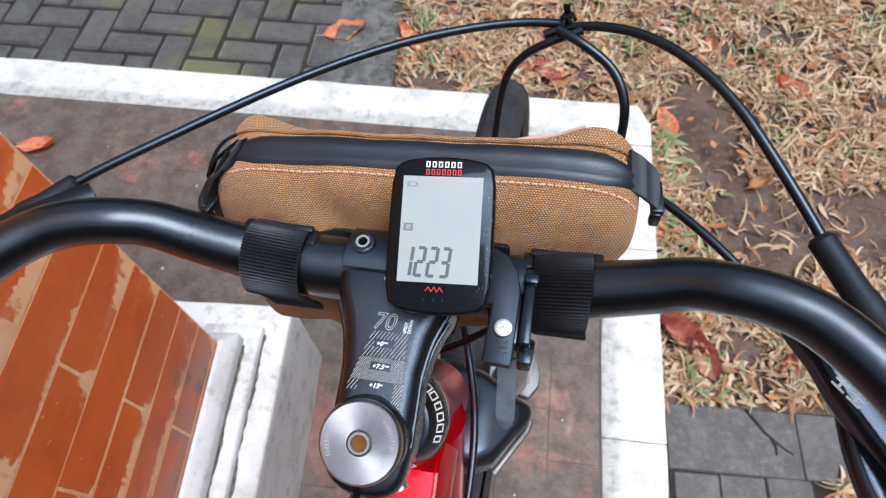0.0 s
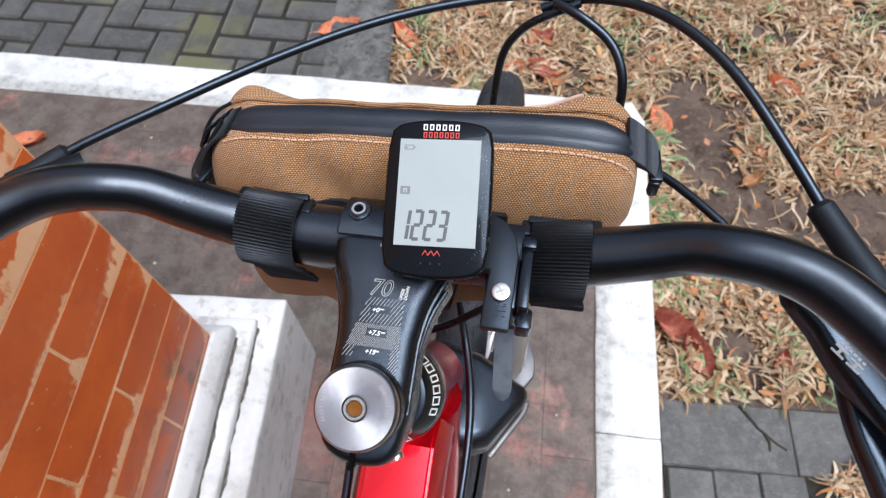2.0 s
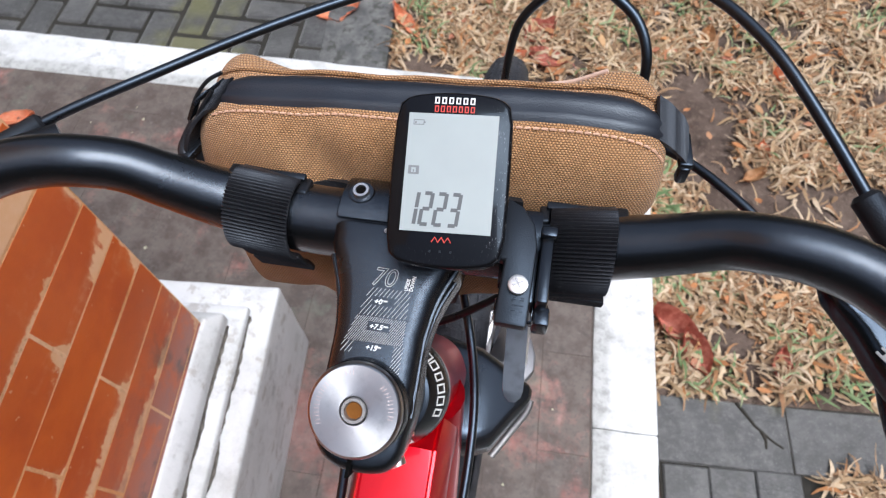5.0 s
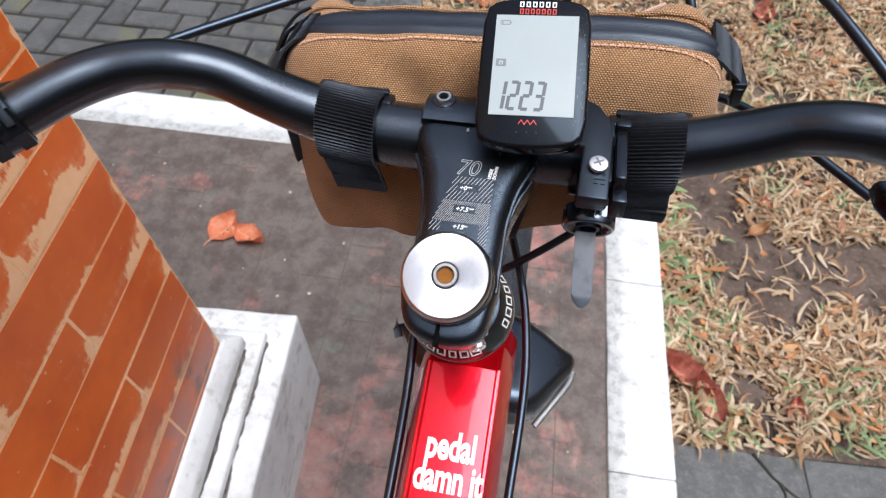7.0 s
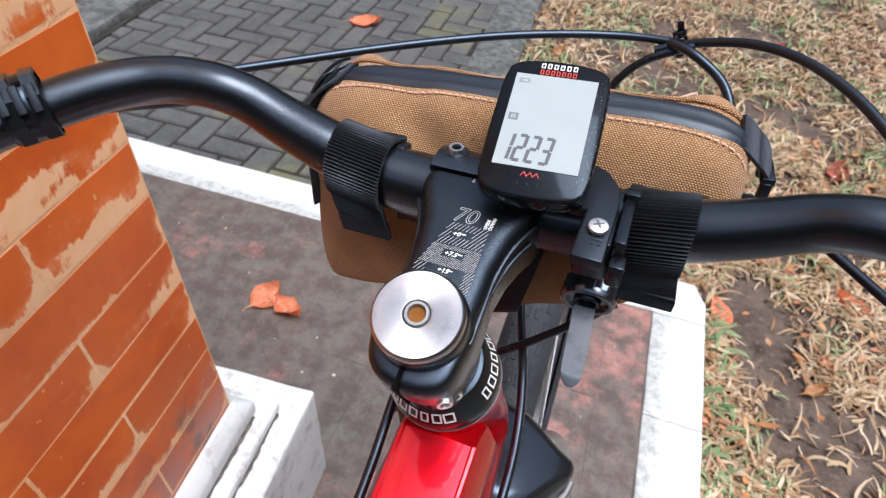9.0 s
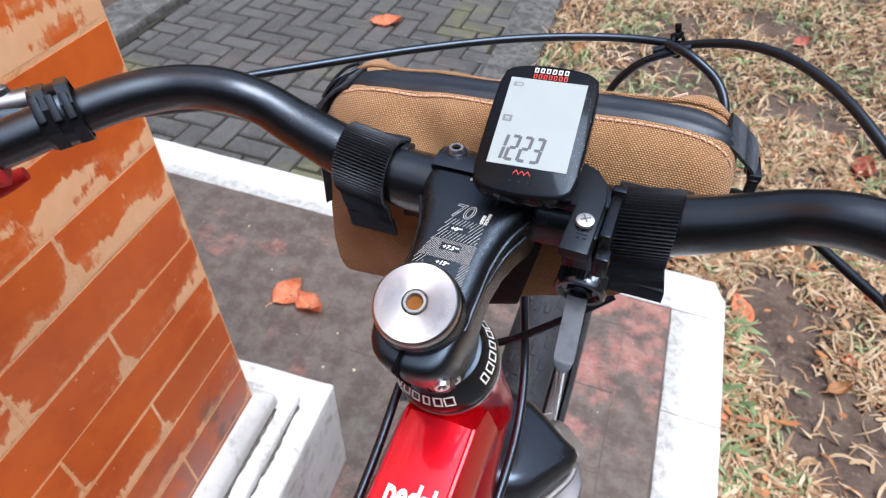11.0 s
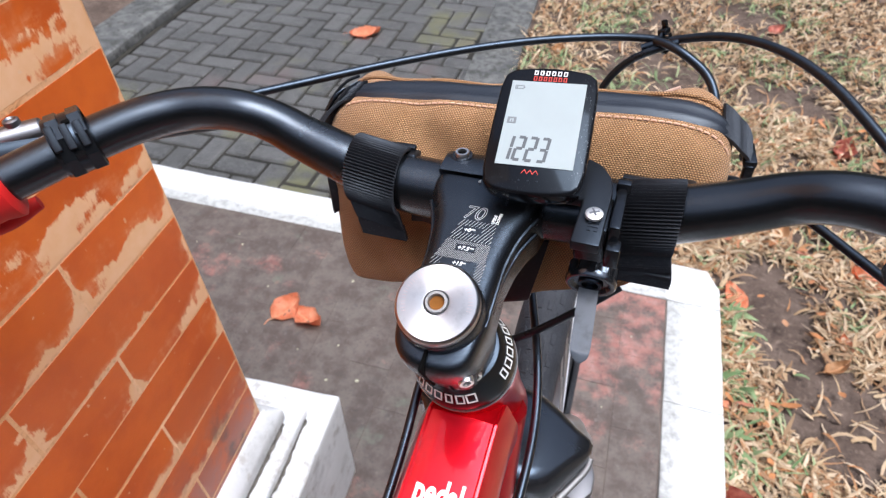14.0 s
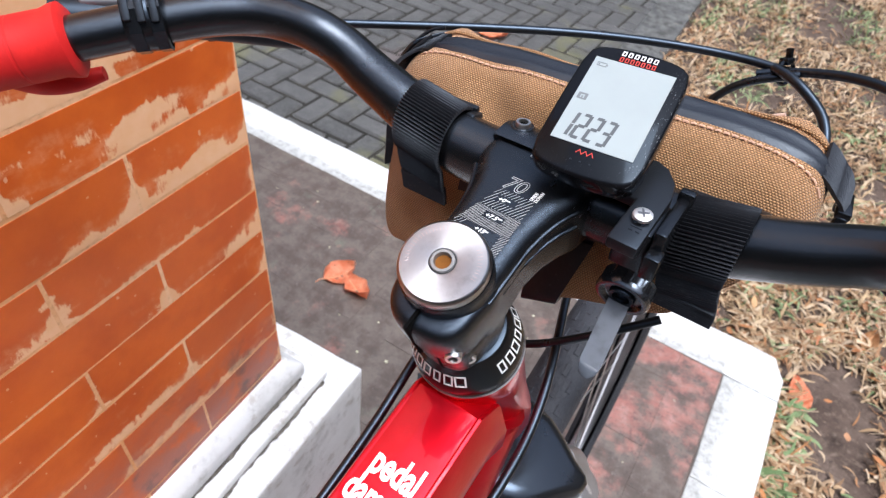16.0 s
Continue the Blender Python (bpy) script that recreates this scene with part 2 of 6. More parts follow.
def brick_mat():
    k = Mat("varnished_orange_brick", (0.55, 0.14, 0.02), 0.40, spec=0.4, coat=0.12, coat_rough=0.2)
    p = k.place()
    g = k.split(k.coord("Generated"))
    warp = k.noise(p, 26, 5, 0.65)
    clay = k.mix(k.step(k.noise(p, 14, 4), 0.3, 0.72), (0.53, 0.088, 0.008), (0.69, 0.138, 0.012))
    clay = k.mix(k.math("MULTIPLY", k.chance(), 0.55), clay, (0.50, 0.100, 0.022))
    # mortar wash: it rises from each joint to a ragged, dripping edge, and covers some ends
    reach = k.noise(k.shift(p, (0.5, 0.5, 1.5)), 9.0, 3, 0.55)
    ends = k.math("POWER", k.math("MULTIPLY", k.math("ABSOLUTE", k.math("SUBTRACT", g[0], 0.5)), 2.0), 10.0)
    drip = k.math("MULTIPLY", k.math("SUBTRACT", k.noise(k.shift(p, (1, 1, 0.30)), 125, 4, 0.65), 0.5), 0.60)
    blot = k.math("MULTIPLY", k.math("SUBTRACT", k.noise(p, 38, 4, 0.6), 0.5), 0.75)
    high = k.math("ADD", k.math("MULTIPLY", k.step(k.split(p)[2], 0.40, 0.80), 0.10), k.math("MULTIPLY", k.step(k.split(p)[2], 0.87, 0.97), 0.55))
    edge = k.math("ADD", k.math("MULTIPLY", k.math("SUBTRACT", reach, 0.532), 3.3), k.math("ADD", drip, blot))
    edge = k.math("ADD", edge, k.math("ADD", high, k.math("MULTIPLY", ends, 0.45)))
    mask = k.step(k.math("SUBTRACT", edge, g[2]), -0.07, 0.05)
    thin = k.math("MULTIPLY", k.step(k.math("SUBTRACT", edge, g[2]), -0.42, 0.02), k.step(k.noise(k.shift(p, (1, 1, 2.2), (2, 4, 1)), 30, 5, 0.65), 0.42, 0.64))
    pale = k.mix(k.noise(p, 60, 4), (0.78, 0.43, 0.20), (0.86, 0.56, 0.34))
    col = k.mix(k.math("MULTIPLY", thin, 0.30), clay, pale)
    col = k.mix(k.math("MULTIPLY", mask, 0.92), col, pale)
    dot = k.step(k.noise(p, 95, 2, 0.4), 0.735, 0.76)
    col = k.mix(k.math("MULTIPLY", dot, 0.6), col, (0.76, 0.48, 0.29))
    low = k.step(k.math("ADD", k.split(p)[2], k.math("MULTIPLY", warp, 0.16)), 0.62, 0.45)
    dirt = k.math("MULTIPLY", low, k.step(k.noise(p, 17, 5, 0.6), 0.38, 0.58))
    col = k.mix(k.math("MULTIPLY", dirt, 0.82), col, (0.36, 0.135, 0.095))
    soot = k.math("MULTIPLY", low, k.step(k.noise(k.shift(p, (1, 1, 1), (3, 1, 2)), 13, 5, 0.6), 0.55, 0.66))
    col = k.mix(k.math("MULTIPLY", soot, 0.7), col, (0.085, 0.065, 0.06))
    k.to("Base Color", col)
    k.to("Roughness", k.math("ADD", 0.30, k.math("MULTIPLY", mask, 0.35)))
    k.bump(k.noise(p, 240, 4), 0.16, 0.0012, k.bump(mask, 0.12, 0.0010))
    return k.m


M_BRICK = brick_mat()


def rough_mat(name, a, b, grain=180, rough=0.9, spots=None, big=7):
    k = Mat(name, a, rough, spec=0.3)
    p = k.place()
    col = k.mix(k.step(k.noise(p, big, 6, 0.62), 0.32, 0.7), a, b)
    col = k.mix(k.math("MULTIPLY", k.step(k.noise(p, grain, 3), 0.45, 0.75), 0.35), col, tuple(v * 0.55 for v in a))
    if spots:
        col = k.mix(k.math("MULTIPLY", k.step(k.noise(p, spots[1], 6, 0.68), spots[2], spots[2] + 0.1), spots[3]), col, spots[0])
    k.to("Base Color", col)
    k.bump(k.noise(p, grain, 4), 0.5, 0.003)
    return k.m


M_MORTAR = rough_mat("pale_tan_mortar", (0.70, 0.34, 0.14), (0.84, 0.53, 0.31), 220)
M_CONCRETE = rough_mat("grey_concrete", (0.075, 0.076, 0.075), (0.160, 0.158, 0.150), 110, 0.9, ((0.045, 0.045, 0.038), 26, 0.50, 0.75), 16)
M_BED = rough_mat("dark_sandy_joint_bed", (0.018, 0.017, 0.014), (0.040, 0.036, 0.028), 160)
M_GROUT = rough_mat("grimy_grout", (0.082, 0.066, 0.056), (0.150, 0.118, 0.098), 160)
def soil_mat():
    k = Mat("dark_damp_soil", (0.09, 0.07, 0.05), 0.95, spec=0.25)
    p = k.place()
    col = k.mix(k.step(k.noise(p, 9, 6, 0.65), 0.32, 0.7), (0.070, 0.048, 0.037), (0.140, 0.102, 0.080))
    col = k.mix(k.math("MULTIPLY", k.step(k.noise(p, 55, 5, 0.7), 0.52, 0.66), 0.6), col, (0.185, 0.140, 0.108))
    col = k.mix(k.math("MULTIPLY", k.step(k.noise(p, 38, 5, 0.7), 0.54, 0.68), 0.7), col, (0.040, 0.029, 0.024))
    col = k.mix(k.math("MULTIPLY", k.step(k.noise(p, 240, 2, 0.5), 0.68, 0.74), 0.7), col, (0.34, 0.27, 0.20))
    k.to("Base Color", col)
    k.bump(k.noise(p, 130, 4), 0.5, 0.004, k.bump(k.noise(p, 32, 4, 0.6), 0.6, 0.02))
    return k.m


M_SOIL = soil_mat()


def white_mat(name, kerbside):
    """Weathered white masonry paint; a kerb collects grime along the edge that meets the bricks."""
    k = Mat(name, (0.80, 0.80, 0.78), 0.55, spec=0.4)
    p = k.place()
    col = k.mix(k.step(k.noise(p, 6, 5), 0.35, 0.7), (0.67, 0.67, 0.665) if kerbside else (0.76, 0.76, 0.755), (0.59, 0.59, 0.575) if kerbside else (0.68, 0.68, 0.665))
    dirt = k.noise(p, 11, 8, 0.72)
    specks = k.noise(k.shift(p, (1, 1, 1), (4, 7, 1)), 10, 7, 0.74)
    if kerbside:
        s = k.split(k.coord())
        side = k.math("MULTIPLY", k.step(s[0], -0.075, -0.128), k.step(s[1], -0.130, -0.140))
        ahead = k.math("MULTIPLY", k.step(s[1], -0.080, -0.135), k.step(s[0], -0.128, -0.136))
        worn = k.math("MULTIPLY", k.math("ADD", side, ahead), 0.33)
        dirt, specks = k.math("ADD", dirt, worn), k.math("ADD", specks, worn)
    col = k.mix(k.math("MULTIPLY", k.step(dirt, 0.46, 0.68), 0.70 if kerbside else 0.50), col, (0.40, 0.40, 0.375))
    k2 = k.step(k.noise(p, 42, 6, 0.72), 0.42, 0.64)
    col = k.mix(k.math("MULTIPLY", k.math("MULTIPLY", k.step(specks, 0.48, 0.66), k2), 0.50 if kerbside else 0.38), col, (0.130, 0.124, 0.110))
    col = k.mix(k.math("MULTIPLY", k.step(k.noise(p, 140, 3, 0.6), 0.71, 0.77), 0.4), col, (0.25, 0.23, 0.20))
    if not kerbside:
        stain = k.step(k.noise(k.shift(p, (1, 1, 1.6), (2, 9, 4)), 24, 6, 0.7), 0.55, 0.66)
        col = k.mix(k.math("MULTIPLY", stain, 0.45), col, (0.30, 0.25, 0.19))
    k.to("Base Color", col)
    k.to("Roughness", k.math("ADD", 0.45, k.math("MULTIPLY", k.noise(p, 30, 3), 0.25)))
    k.bump(k.noise(p, 110, 4), 0.35, 0.002)
    return k.m


M_PAINT = white_mat("weathered_white_paint", False)
M_KERB = white_mat("weathered_white_kerb_paint", True)


def floor_mat():
    k = Mat("grimy_red_floor_brick", (0.30, 0.11, 0.085), 0.6, spec=0.4)
    p = k.place()
    red = k.mix(k.chance(), (0.235, 0.092, 0.074), (0.33, 0.148, 0.120))
    red = k.mix(k.step(k.noise(p, 40, 4), 0.4, 0.75), red, (0.35, 0.200, 0.172))
    grime = k.noise(p, 4.5, 7, 0.66)
    lane = k.math("MULTIPLY", k.math("MAXIMUM", k.step(k.split(p)[0], 0.27, 0.10), k.math("MULTIPLY", k.step(k.split(p)[1], 0.85, 0.50), 0.85)), 0.150)
    near = k.math("MULTIPLY", k.step(k.split(p)[1], 0.62, 0.22), k.step(k.split(p)[0], 0.10, -0.02))
    lane = k.math("SUBTRACT", lane, k.math("MULTIPLY", near, 0.13))
    mask = k.step(k.math("ADD", k.math("ADD", grime, lane), k.math("MULTIPLY", k.math("SUBTRACT", k.noise(p, 13, 5, 0.62), 0.5), 0.45)), 0.43, 0.60)
    col = k.mix(k.math("MULTIPLY", mask, 0.92), red, k.mix(k.step(k.noise(p, 17, 5, 0.65), 0.38, 0.62), (0.062, 0.054, 0.045), (0.120, 0.107, 0.090)))
    col = k.mix(k.math("MULTIPLY", k.step(k.noise(p, 48, 5, 0.7), 0.50, 0.70), 0.55), col, (0.148, 0.118, 0.098))
    spot = k.step(k.noise(p, 26, 6, 0.7), 0.56, 0.70)
    col = k.mix(k.math("MULTIPLY", spot, 0.5), col, (0.055, 0.050, 0.047))
    col = k.mix(k.math("MULTIPLY", k.step(k.noise(p, 115, 4, 0.7), 0.54, 0.68), 0.5), col, (0.045, 0.040, 0.037))
    col = k.mix(k.math("MULTIPLY", k.step(k.noise(k.shift(p, (1, 1, 1), (3, 8, 0)), 62, 5, 0.7), 0.58, 0.70), 0.45), col, (0.215, 0.185, 0.168))
    moss = k.step(k.noise(k.shift(p, (1, 1, 1), (5, 2, 0)), 7, 5, 0.6), 0.60, 0.72)
    col = k.mix(k.math("MULTIPLY", moss, 0.55), col, (0.165, 0.195, 0.145))
    # paler, pinker patches on the bricks between pillar and bicycle
    pale_near = k.math("MULTIPLY", near, k.step(k.noise(k.shift(p, (1, 1, 1), (6, 3, 0)), 11, 6, 0.66), 0.36, 0.62))
    col = k.mix(k.math("MULTIPLY", pale_near, 0.45), col, (0.235, 0.185, 0.165))
    k.to("Base Color", col)
    k.to("Roughness", k.math("ADD", 0.42, k.math("MULTIPLY", k.noise(p, 18, 4), 0.35)))
    k.bump(k.noise(p, 120, 5), 0.45, 0.002)
    return k.m


M_FLOOR = floor_mat()


def paver_mat():
    k = Mat("weathered_grey_paver", (0.13, 0.13, 0.125), 0.55, spec=0.55)
    p = k.place()
    col = k.mix(k.chance(), (0.038, 0.037, 0.036), (0.078, 0.076, 0.073))
    col = k.mix(k.step(k.noise(p, 30, 5), 0.4, 0.75), col, (0.095, 0.093, 0.088))
    col = k.mix(k.math("MULTIPLY", k.step(k.noise(p, 75, 6, 0.7), 0.48, 0.66), 0.55), col, (0.120, 0.117, 0.109))
    col = k.mix(k.math("MULTIPLY", k.step(k.noise(k.shift(p, (1, 1, 1), (1, 5, 0)), 14, 6, 0.7), 0.50, 0.62), 0.6), col, (0.034, 0.034, 0.030))
    moss = k.step(k.noise(k.shift(p, (1, 1, 1), (2.3, 0.6, 0)), 2.2, 4, 0.6), 0.55, 0.66)
    col = k.mix(k.math("MULTIPLY", moss, 0.65), col, (0.135, 0.130, 0.042))
    pink = k.step(k.noise(k.shift(p, (1, 1, 1), (7, 1, 0)), 2.0, 3, 0.5), 0.62, 0.70)
    col = k.mix(k.math("MULTIPLY", pink, 0.4), col, (0.135, 0.085, 0.078))
    col = k.mix(k.math("MULTIPLY", k.step(k.noise(p, 260, 2), 0.66, 0.72), 0.5), col, (0.30, 0.29, 0.27))
    k.to("Base Color", col)
    k.set("Sheen Weight", 0.40)
    k.set("Sheen Roughness", 0.45)
    k.bump(k.noise(p, 150, 5), 0.5, 0.003)
    return k.m


M_PAVER = paver_mat()


def blade_mat(name, stops, rough=0.75):
    k = Mat(name, stops[0][1], rough, spec=0.25)
    col = k.ramp(k.island(), stops)
    k.to("Base Color", k.mix(k.math("MULTIPLY", k.noise(k.place(), 90, 3), 0.5), col, tuple(v * 0.55 for v in stops[0][1])))
    patch = k.step(k.noise(k.place(), 7, 4, 0.6), 0.44, 0.66)
    k.to("Base Color", k.mix(k.math("MULTIPLY", patch, 0.42), k.mix(k.math("MULTIPLY", k.noise(k.place(), 90, 3), 0.5), col, tuple(v * 0.55 for v in stops[0][1])), tuple(v * 0.9 for v in stops[0][1])))
    return k.m


M_STRAW = blade_mat("dry_straw", [(0.0, (0.20, 0.12, 0.065)), (0.22, (0.46, 0.31, 0.17)), (0.50, (0.80, 0.64, 0.45)), (0.70, (0.60, 0.44, 0.25)), (0.86, (0.38, 0.22, 0.12)), (1.0, (0.46, 0.20, 0.07))])
M_GREEN = blade_mat("green_grass", [(0.0, (0.13, 0.20, 0.08)), (0.5, (0.25, 0.34, 0.16)), (1.0, (0.46, 0.50, 0.28))])


def leaf_mat(name, a, b):
    k = Mat(name, a, 0.6, spec=0.35)
    c = k.coord()
    s = k.split(c)
    vein = k.step(k.math("ABSOLUTE", s[1]), 0.0022, 0.0006)
    col = k.mix(k.step(k.noise(c, 70, 5), 0.3, 0.7), a, b)
    col = k.mix(k.math("MULTIPLY", vein, 0.5), col, tuple(min(1, v * 1.6) for v in b))
    k.to("Base Color", k.mix(k.math("MULTIPLY", k.step(k.noise(c, 160, 4), 0.62, 0.7), 0.5), col, (0.12, 0.05, 0.02)))
    k.bump(k.noise(c, 140, 3), 0.4, 0.001)
    return k.m


M_LEAF_ORANGE = leaf_mat("orange_dead_leaf", (0.80, 0.25, 0.11), (0.88, 0.40, 0.23))
M_LEAF_RED = leaf_mat("red_dead_leaf", (0.44, 0.11, 0.075), (0.62, 0.23, 0.16))
M_LEAF_BROWN = leaf_mat("tan_dead_leaf", (0.48, 0.24, 0.10), (0.58, 0.33, 0.16))

M_TYRE = rough_mat("dusty_tyre_rubber", (0.022, 0.024, 0.029), (0.045, 0.048, 0.056), 300, 0.6, ((0.20, 0.19, 0.17), 190, 0.64, 0.6), 20)

# ---- mesh helpers ----
WORLD_OF = {}


def thing(name, at, label, category, group="", kind=""):
    ob = new(name)
    ob.matrix_basis = at
    WORLD_OF[ob] = at.copy()
    return tagged(ob, label, category, group, kind)


def mesh_of(bm, name, material, smooth=True):
    bmesh.ops.recalc_face_normals(bm, faces=bm.faces)
    me = bpy.data.meshes.new(name)
    bm.to_mesh(me)
    bm.free()
    me.materials.append(material)
    for f in me.polygons:
        f.use_smooth = smooth
    return me


def sharpen(me, degrees=35):
    me.set_sharp_from_angle(angle=radians(degrees))
    return me


def part(name, bm, material, parent, label="", m=None, smooth=True, angle=35):
    """Links a bmesh, given in the coordinates m, as one mesh object under a thing or a part."""
    me = bm if isinstance(bm, bpy.types.Mesh) else mesh_of(bm, name, material, smooth)
    if smooth and not isinstance(bm, bpy.types.Mesh):
        sharpen(me, angle)
    ob = new(name, me)
    m = WORLD_OF[parent] if m is None and parent else (m or Matrix())
    if parent:
        ob.parent = parent
        ob.matrix_basis = WORLD_OF[parent].inverted() @ m
    else:
        ob.matrix_basis = m
    WORLD_OF[ob] = m.copy()
    return tagged(ob, label)


def solid(name, bm, material, label, category, m=None, group="", kind="", smooth=True):
    return tagged(part(name, bm, material, None, "", m or Matrix(), smooth), label, category, group, kind)


def spline(points, n):
    """A Catmull-Rom curve through the points, n steps a stretch."""
    p = [Vector(q) for q in points]
    p = [2 * p[0] - p[1]] + p + [2 * p[-1] - p[-2]]
    out = []
    for i in range(1, len(p) - 2):
        for j in range(n):
            t = j / n
            a, b, c, d = p[i - 1 : i + 3]
            out.append(0.5 * ((2 * b) + (c - a) * t + (2 * a - 5 * b + 4 * c - d) * t * t + (3 * b - a - 3 * c + d) * t**3))
    return out + [p[-2]]


def tube(path, radius, sides=16, bm=None, squash=1.0, caps=True):
    """A round tube along a path; the radius is a number or a function of the way along, 0 to 1."""
    bm = bm or bmesh.new()
    path = [Vector(q) for q in path]
    rings, up = [], None
    for i, p in enumerate(path):
        d = (path[min(i + 1, len(path) - 1)] - path[max(i - 1, 0)]).normalized()
        if up is None:
            up = Vector((0, 0, 1)) if abs(d.z) < 0.9 else Vector((0, 1, 0))
        side = d.cross(up).normalized()
        up = side.cross(d).normalized()
        r = radius(i / (len(path) - 1)) if callable(radius) else radius
        rings.append([bm.verts.new(p + side * (r * math.cos(a)) + up * (r * squash * math.sin(a))) for a in [2 * math.pi * k / sides for k in range(sides)]])
    for a, b in zip(rings, rings[1:]):
        for k in range(sides):
            bm.faces.new((a[k], a[(k + 1) % sides], b[(k + 1) % sides], b[k]))
    if caps:
        bm.faces.new(rings[0])
        bm.faces.new(rings[-1])
    return bm


def lathe(profile, sides=48, bm=None):
    """A turned body about z from (radius, height) pairs; a radius of 0 closes it."""
    bm = bm or bmesh.new()
    rings = []
    for r, z in profile:
        rings.append([bm.verts.new((0, 0, z))] if r == 0 else [bm.verts.new((r * math.cos(a), r * math.sin(a), z)) for a in [2 * math.pi * k / sides for k in range(sides)]])
    for a, b in zip(rings, rings[1:]):
        for k in range(sides):
            j = (k + 1) % sides
            f = [v for v in ((a[k], a[j]) if len(a) > 1 else (a[0],))] + [v for v in ((b[j], b[k]) if len(b) > 1 else (b[0],))]
            if len(f) > 2:
                bm.faces.new(f)
    return bm


def box(x0, x1, y0, y1, z0, z1, bevel=0.0, segments=2, bm=None):
    own = bmesh.new()
    v = bmesh.ops.create_cube(own, size=1.0)["verts"]
    for q in v:
        q.co = Vector(((x0 + x1) / 2 + q.co.x * (x1 - x0), (y0 + y1) / 2 + q.co.y * (y1 - y0), (z0 + z1) / 2 + q.co.z * (z1 - z0)))
    if bevel:
        bmesh.ops.bevel(own, geom=own.edges[:], offset=bevel, segments=segments, affect="EDGES", profile=0.5)
    return join(bm, own) if bm else own


def join(a, b):
    me = bpy.data.meshes.new("join")
    b.to_mesh(me)
    b.free()
    a.from_mesh(me)
    bpy.data.meshes.remove(me)
    return a


def slab(outline, z0, z1, bevel=0.0, segments=2):
    """An upright prism on a plan outline."""
    bm = bmesh.new()
    f = bm.faces.new([bm.verts.new((x, y, z0)) for x, y in outline])
    r = bmesh.ops.extrude_face_region(bm, geom=[f])
    for g in r["geom"]:
        if isinstance(g, bmesh.types.BMVert):
            g.co.z = z1
    if bevel:
        bmesh.ops.bevel(bm, geom=bm.edges[:], offset=bevel, segments=segments, affect="EDGES", profile=0.5)
    return bm


def loft(sections, closed=True):
    """Joins rings of equal length, one after the other."""
    bm = bmesh.new()
    rings = [[bm.verts.new(p) for p in s] for s in sections]
    n = len(rings[0])
    for a, b in zip(rings, rings[1:]):
        for k in range(n if closed else n - 1):
            bm.faces.new((a[k], a[(k + 1) % n], b[(k + 1) % n], b[k]))
    if closed:
        bm.faces.new(rings[0])
        bm.faces.new(rings[-1])
    return bm


def rounded(w, h, r, n=5, e=0.0):
    """A rounded rectangle, w by h, as (a, b) pairs."""
    out = []
    for cx, cy, a0 in ((w / 2 - r, h / 2 - r, 0), (-w / 2 + r, h / 2 - r, 90), (-w / 2 + r, -h / 2 + r, 180), (w / 2 - r, -h / 2 + r, 270)):
        for k in range(n + 1):
            a = radians(a0 + 90 * k / n)
            out.append((cx + r * math.cos(a), cy + r * math.sin(a)))
    return out


def strip(path, width, thick, bm=None):
    """A flat strap: its middle line in (y, z), its width along x from x0 to x1 and its thickness."""
    x0, x1 = width
    bm = bm or bmesh.new()
    path = [Vector((0, *q)) for q in path]
    rings = []
    for i, p in enumerate(path):
        d = (path[min(i + 1, len(path) - 1)] - path[max(i - 1, 0)]).normalized()
        nrm = Vector((0, -d.z, d.y))
        t = thick[i] if isinstance(thick, list) else thick
        rings.append([bm.verts.new((x, *(p + nrm * s)[1:])) for x, s in ((x0, 0), (x1, 0), (x1, t), (x0, t))])
    for a, b in zip(rings, rings[1:]):
        for k in range(4):
            bm.faces.new((a[k], a[(k + 1) % 4], b[(k + 1) % 4], b[k]))
    bm.faces.new(rings[0])
    bm.faces.new(rings[-1])
    return bm


def letters(text, height, stretch=1.0, thick=0.00012, gap=1.0, bold=0.0, outline=0.0, slant=0.0):
    """The text as a bmesh in the xy plane, with its baseline's left end at 0."""
    cu = bpy.data.curves.new("text", "FONT")
    cu.body, cu.size, cu.extrude, cu.space_character, cu.resolution_u = text, height, thick, gap, 3
    cu.offset = bold
    if outline:
        cu.fill_mode, cu.bevel_depth, cu.extrude, cu.bevel_resolution = "NONE", outline, 0.0, 0
    ob = bpy.data.objects.new("text", cu)
    scene.collection.objects.link(ob)
    me = bpy.data.meshes.new_from_object(ob.evaluated_get(bpy.context.evaluated_depsgraph_get()))
    bm = bmesh.new()
    bm.from_mesh(me)
    bpy.data.objects.remove(ob)
    bpy.data.meshes.remove(me)
    bpy.data.curves.remove(cu)
    for v in bm.verts:
        v.co.x = v.co.x * stretch + slant * v.co.y
    return bm


def bars(rects, thick=0.00015):
    bm = bmesh.new()
    for x0, x1, y0, y1 in rects:
        box(x0, x1, y0, y1, 0, thick, bm=bm)
    return bm


# ---- the ground and its paving ----
LOW = -0.184
YARD = Matrix.Translation((0.526, 1.200, 0)) @ pose(0, 0, 0, 0, 0, -3.2)

bm = bmesh.new()
for x0, x1, y0, y1, n in ((-60, 60, -60, 60, 24),):
    bmesh.ops.create_grid(bm, x_segments=n, y_segments=n, size=600)
for v in bm.verts:
    v.co.z = LOW - 0.012
solid("ground", bm, M_SOIL, "dark damp bare soil under sparse dry lawn", "ground", kind="structure")

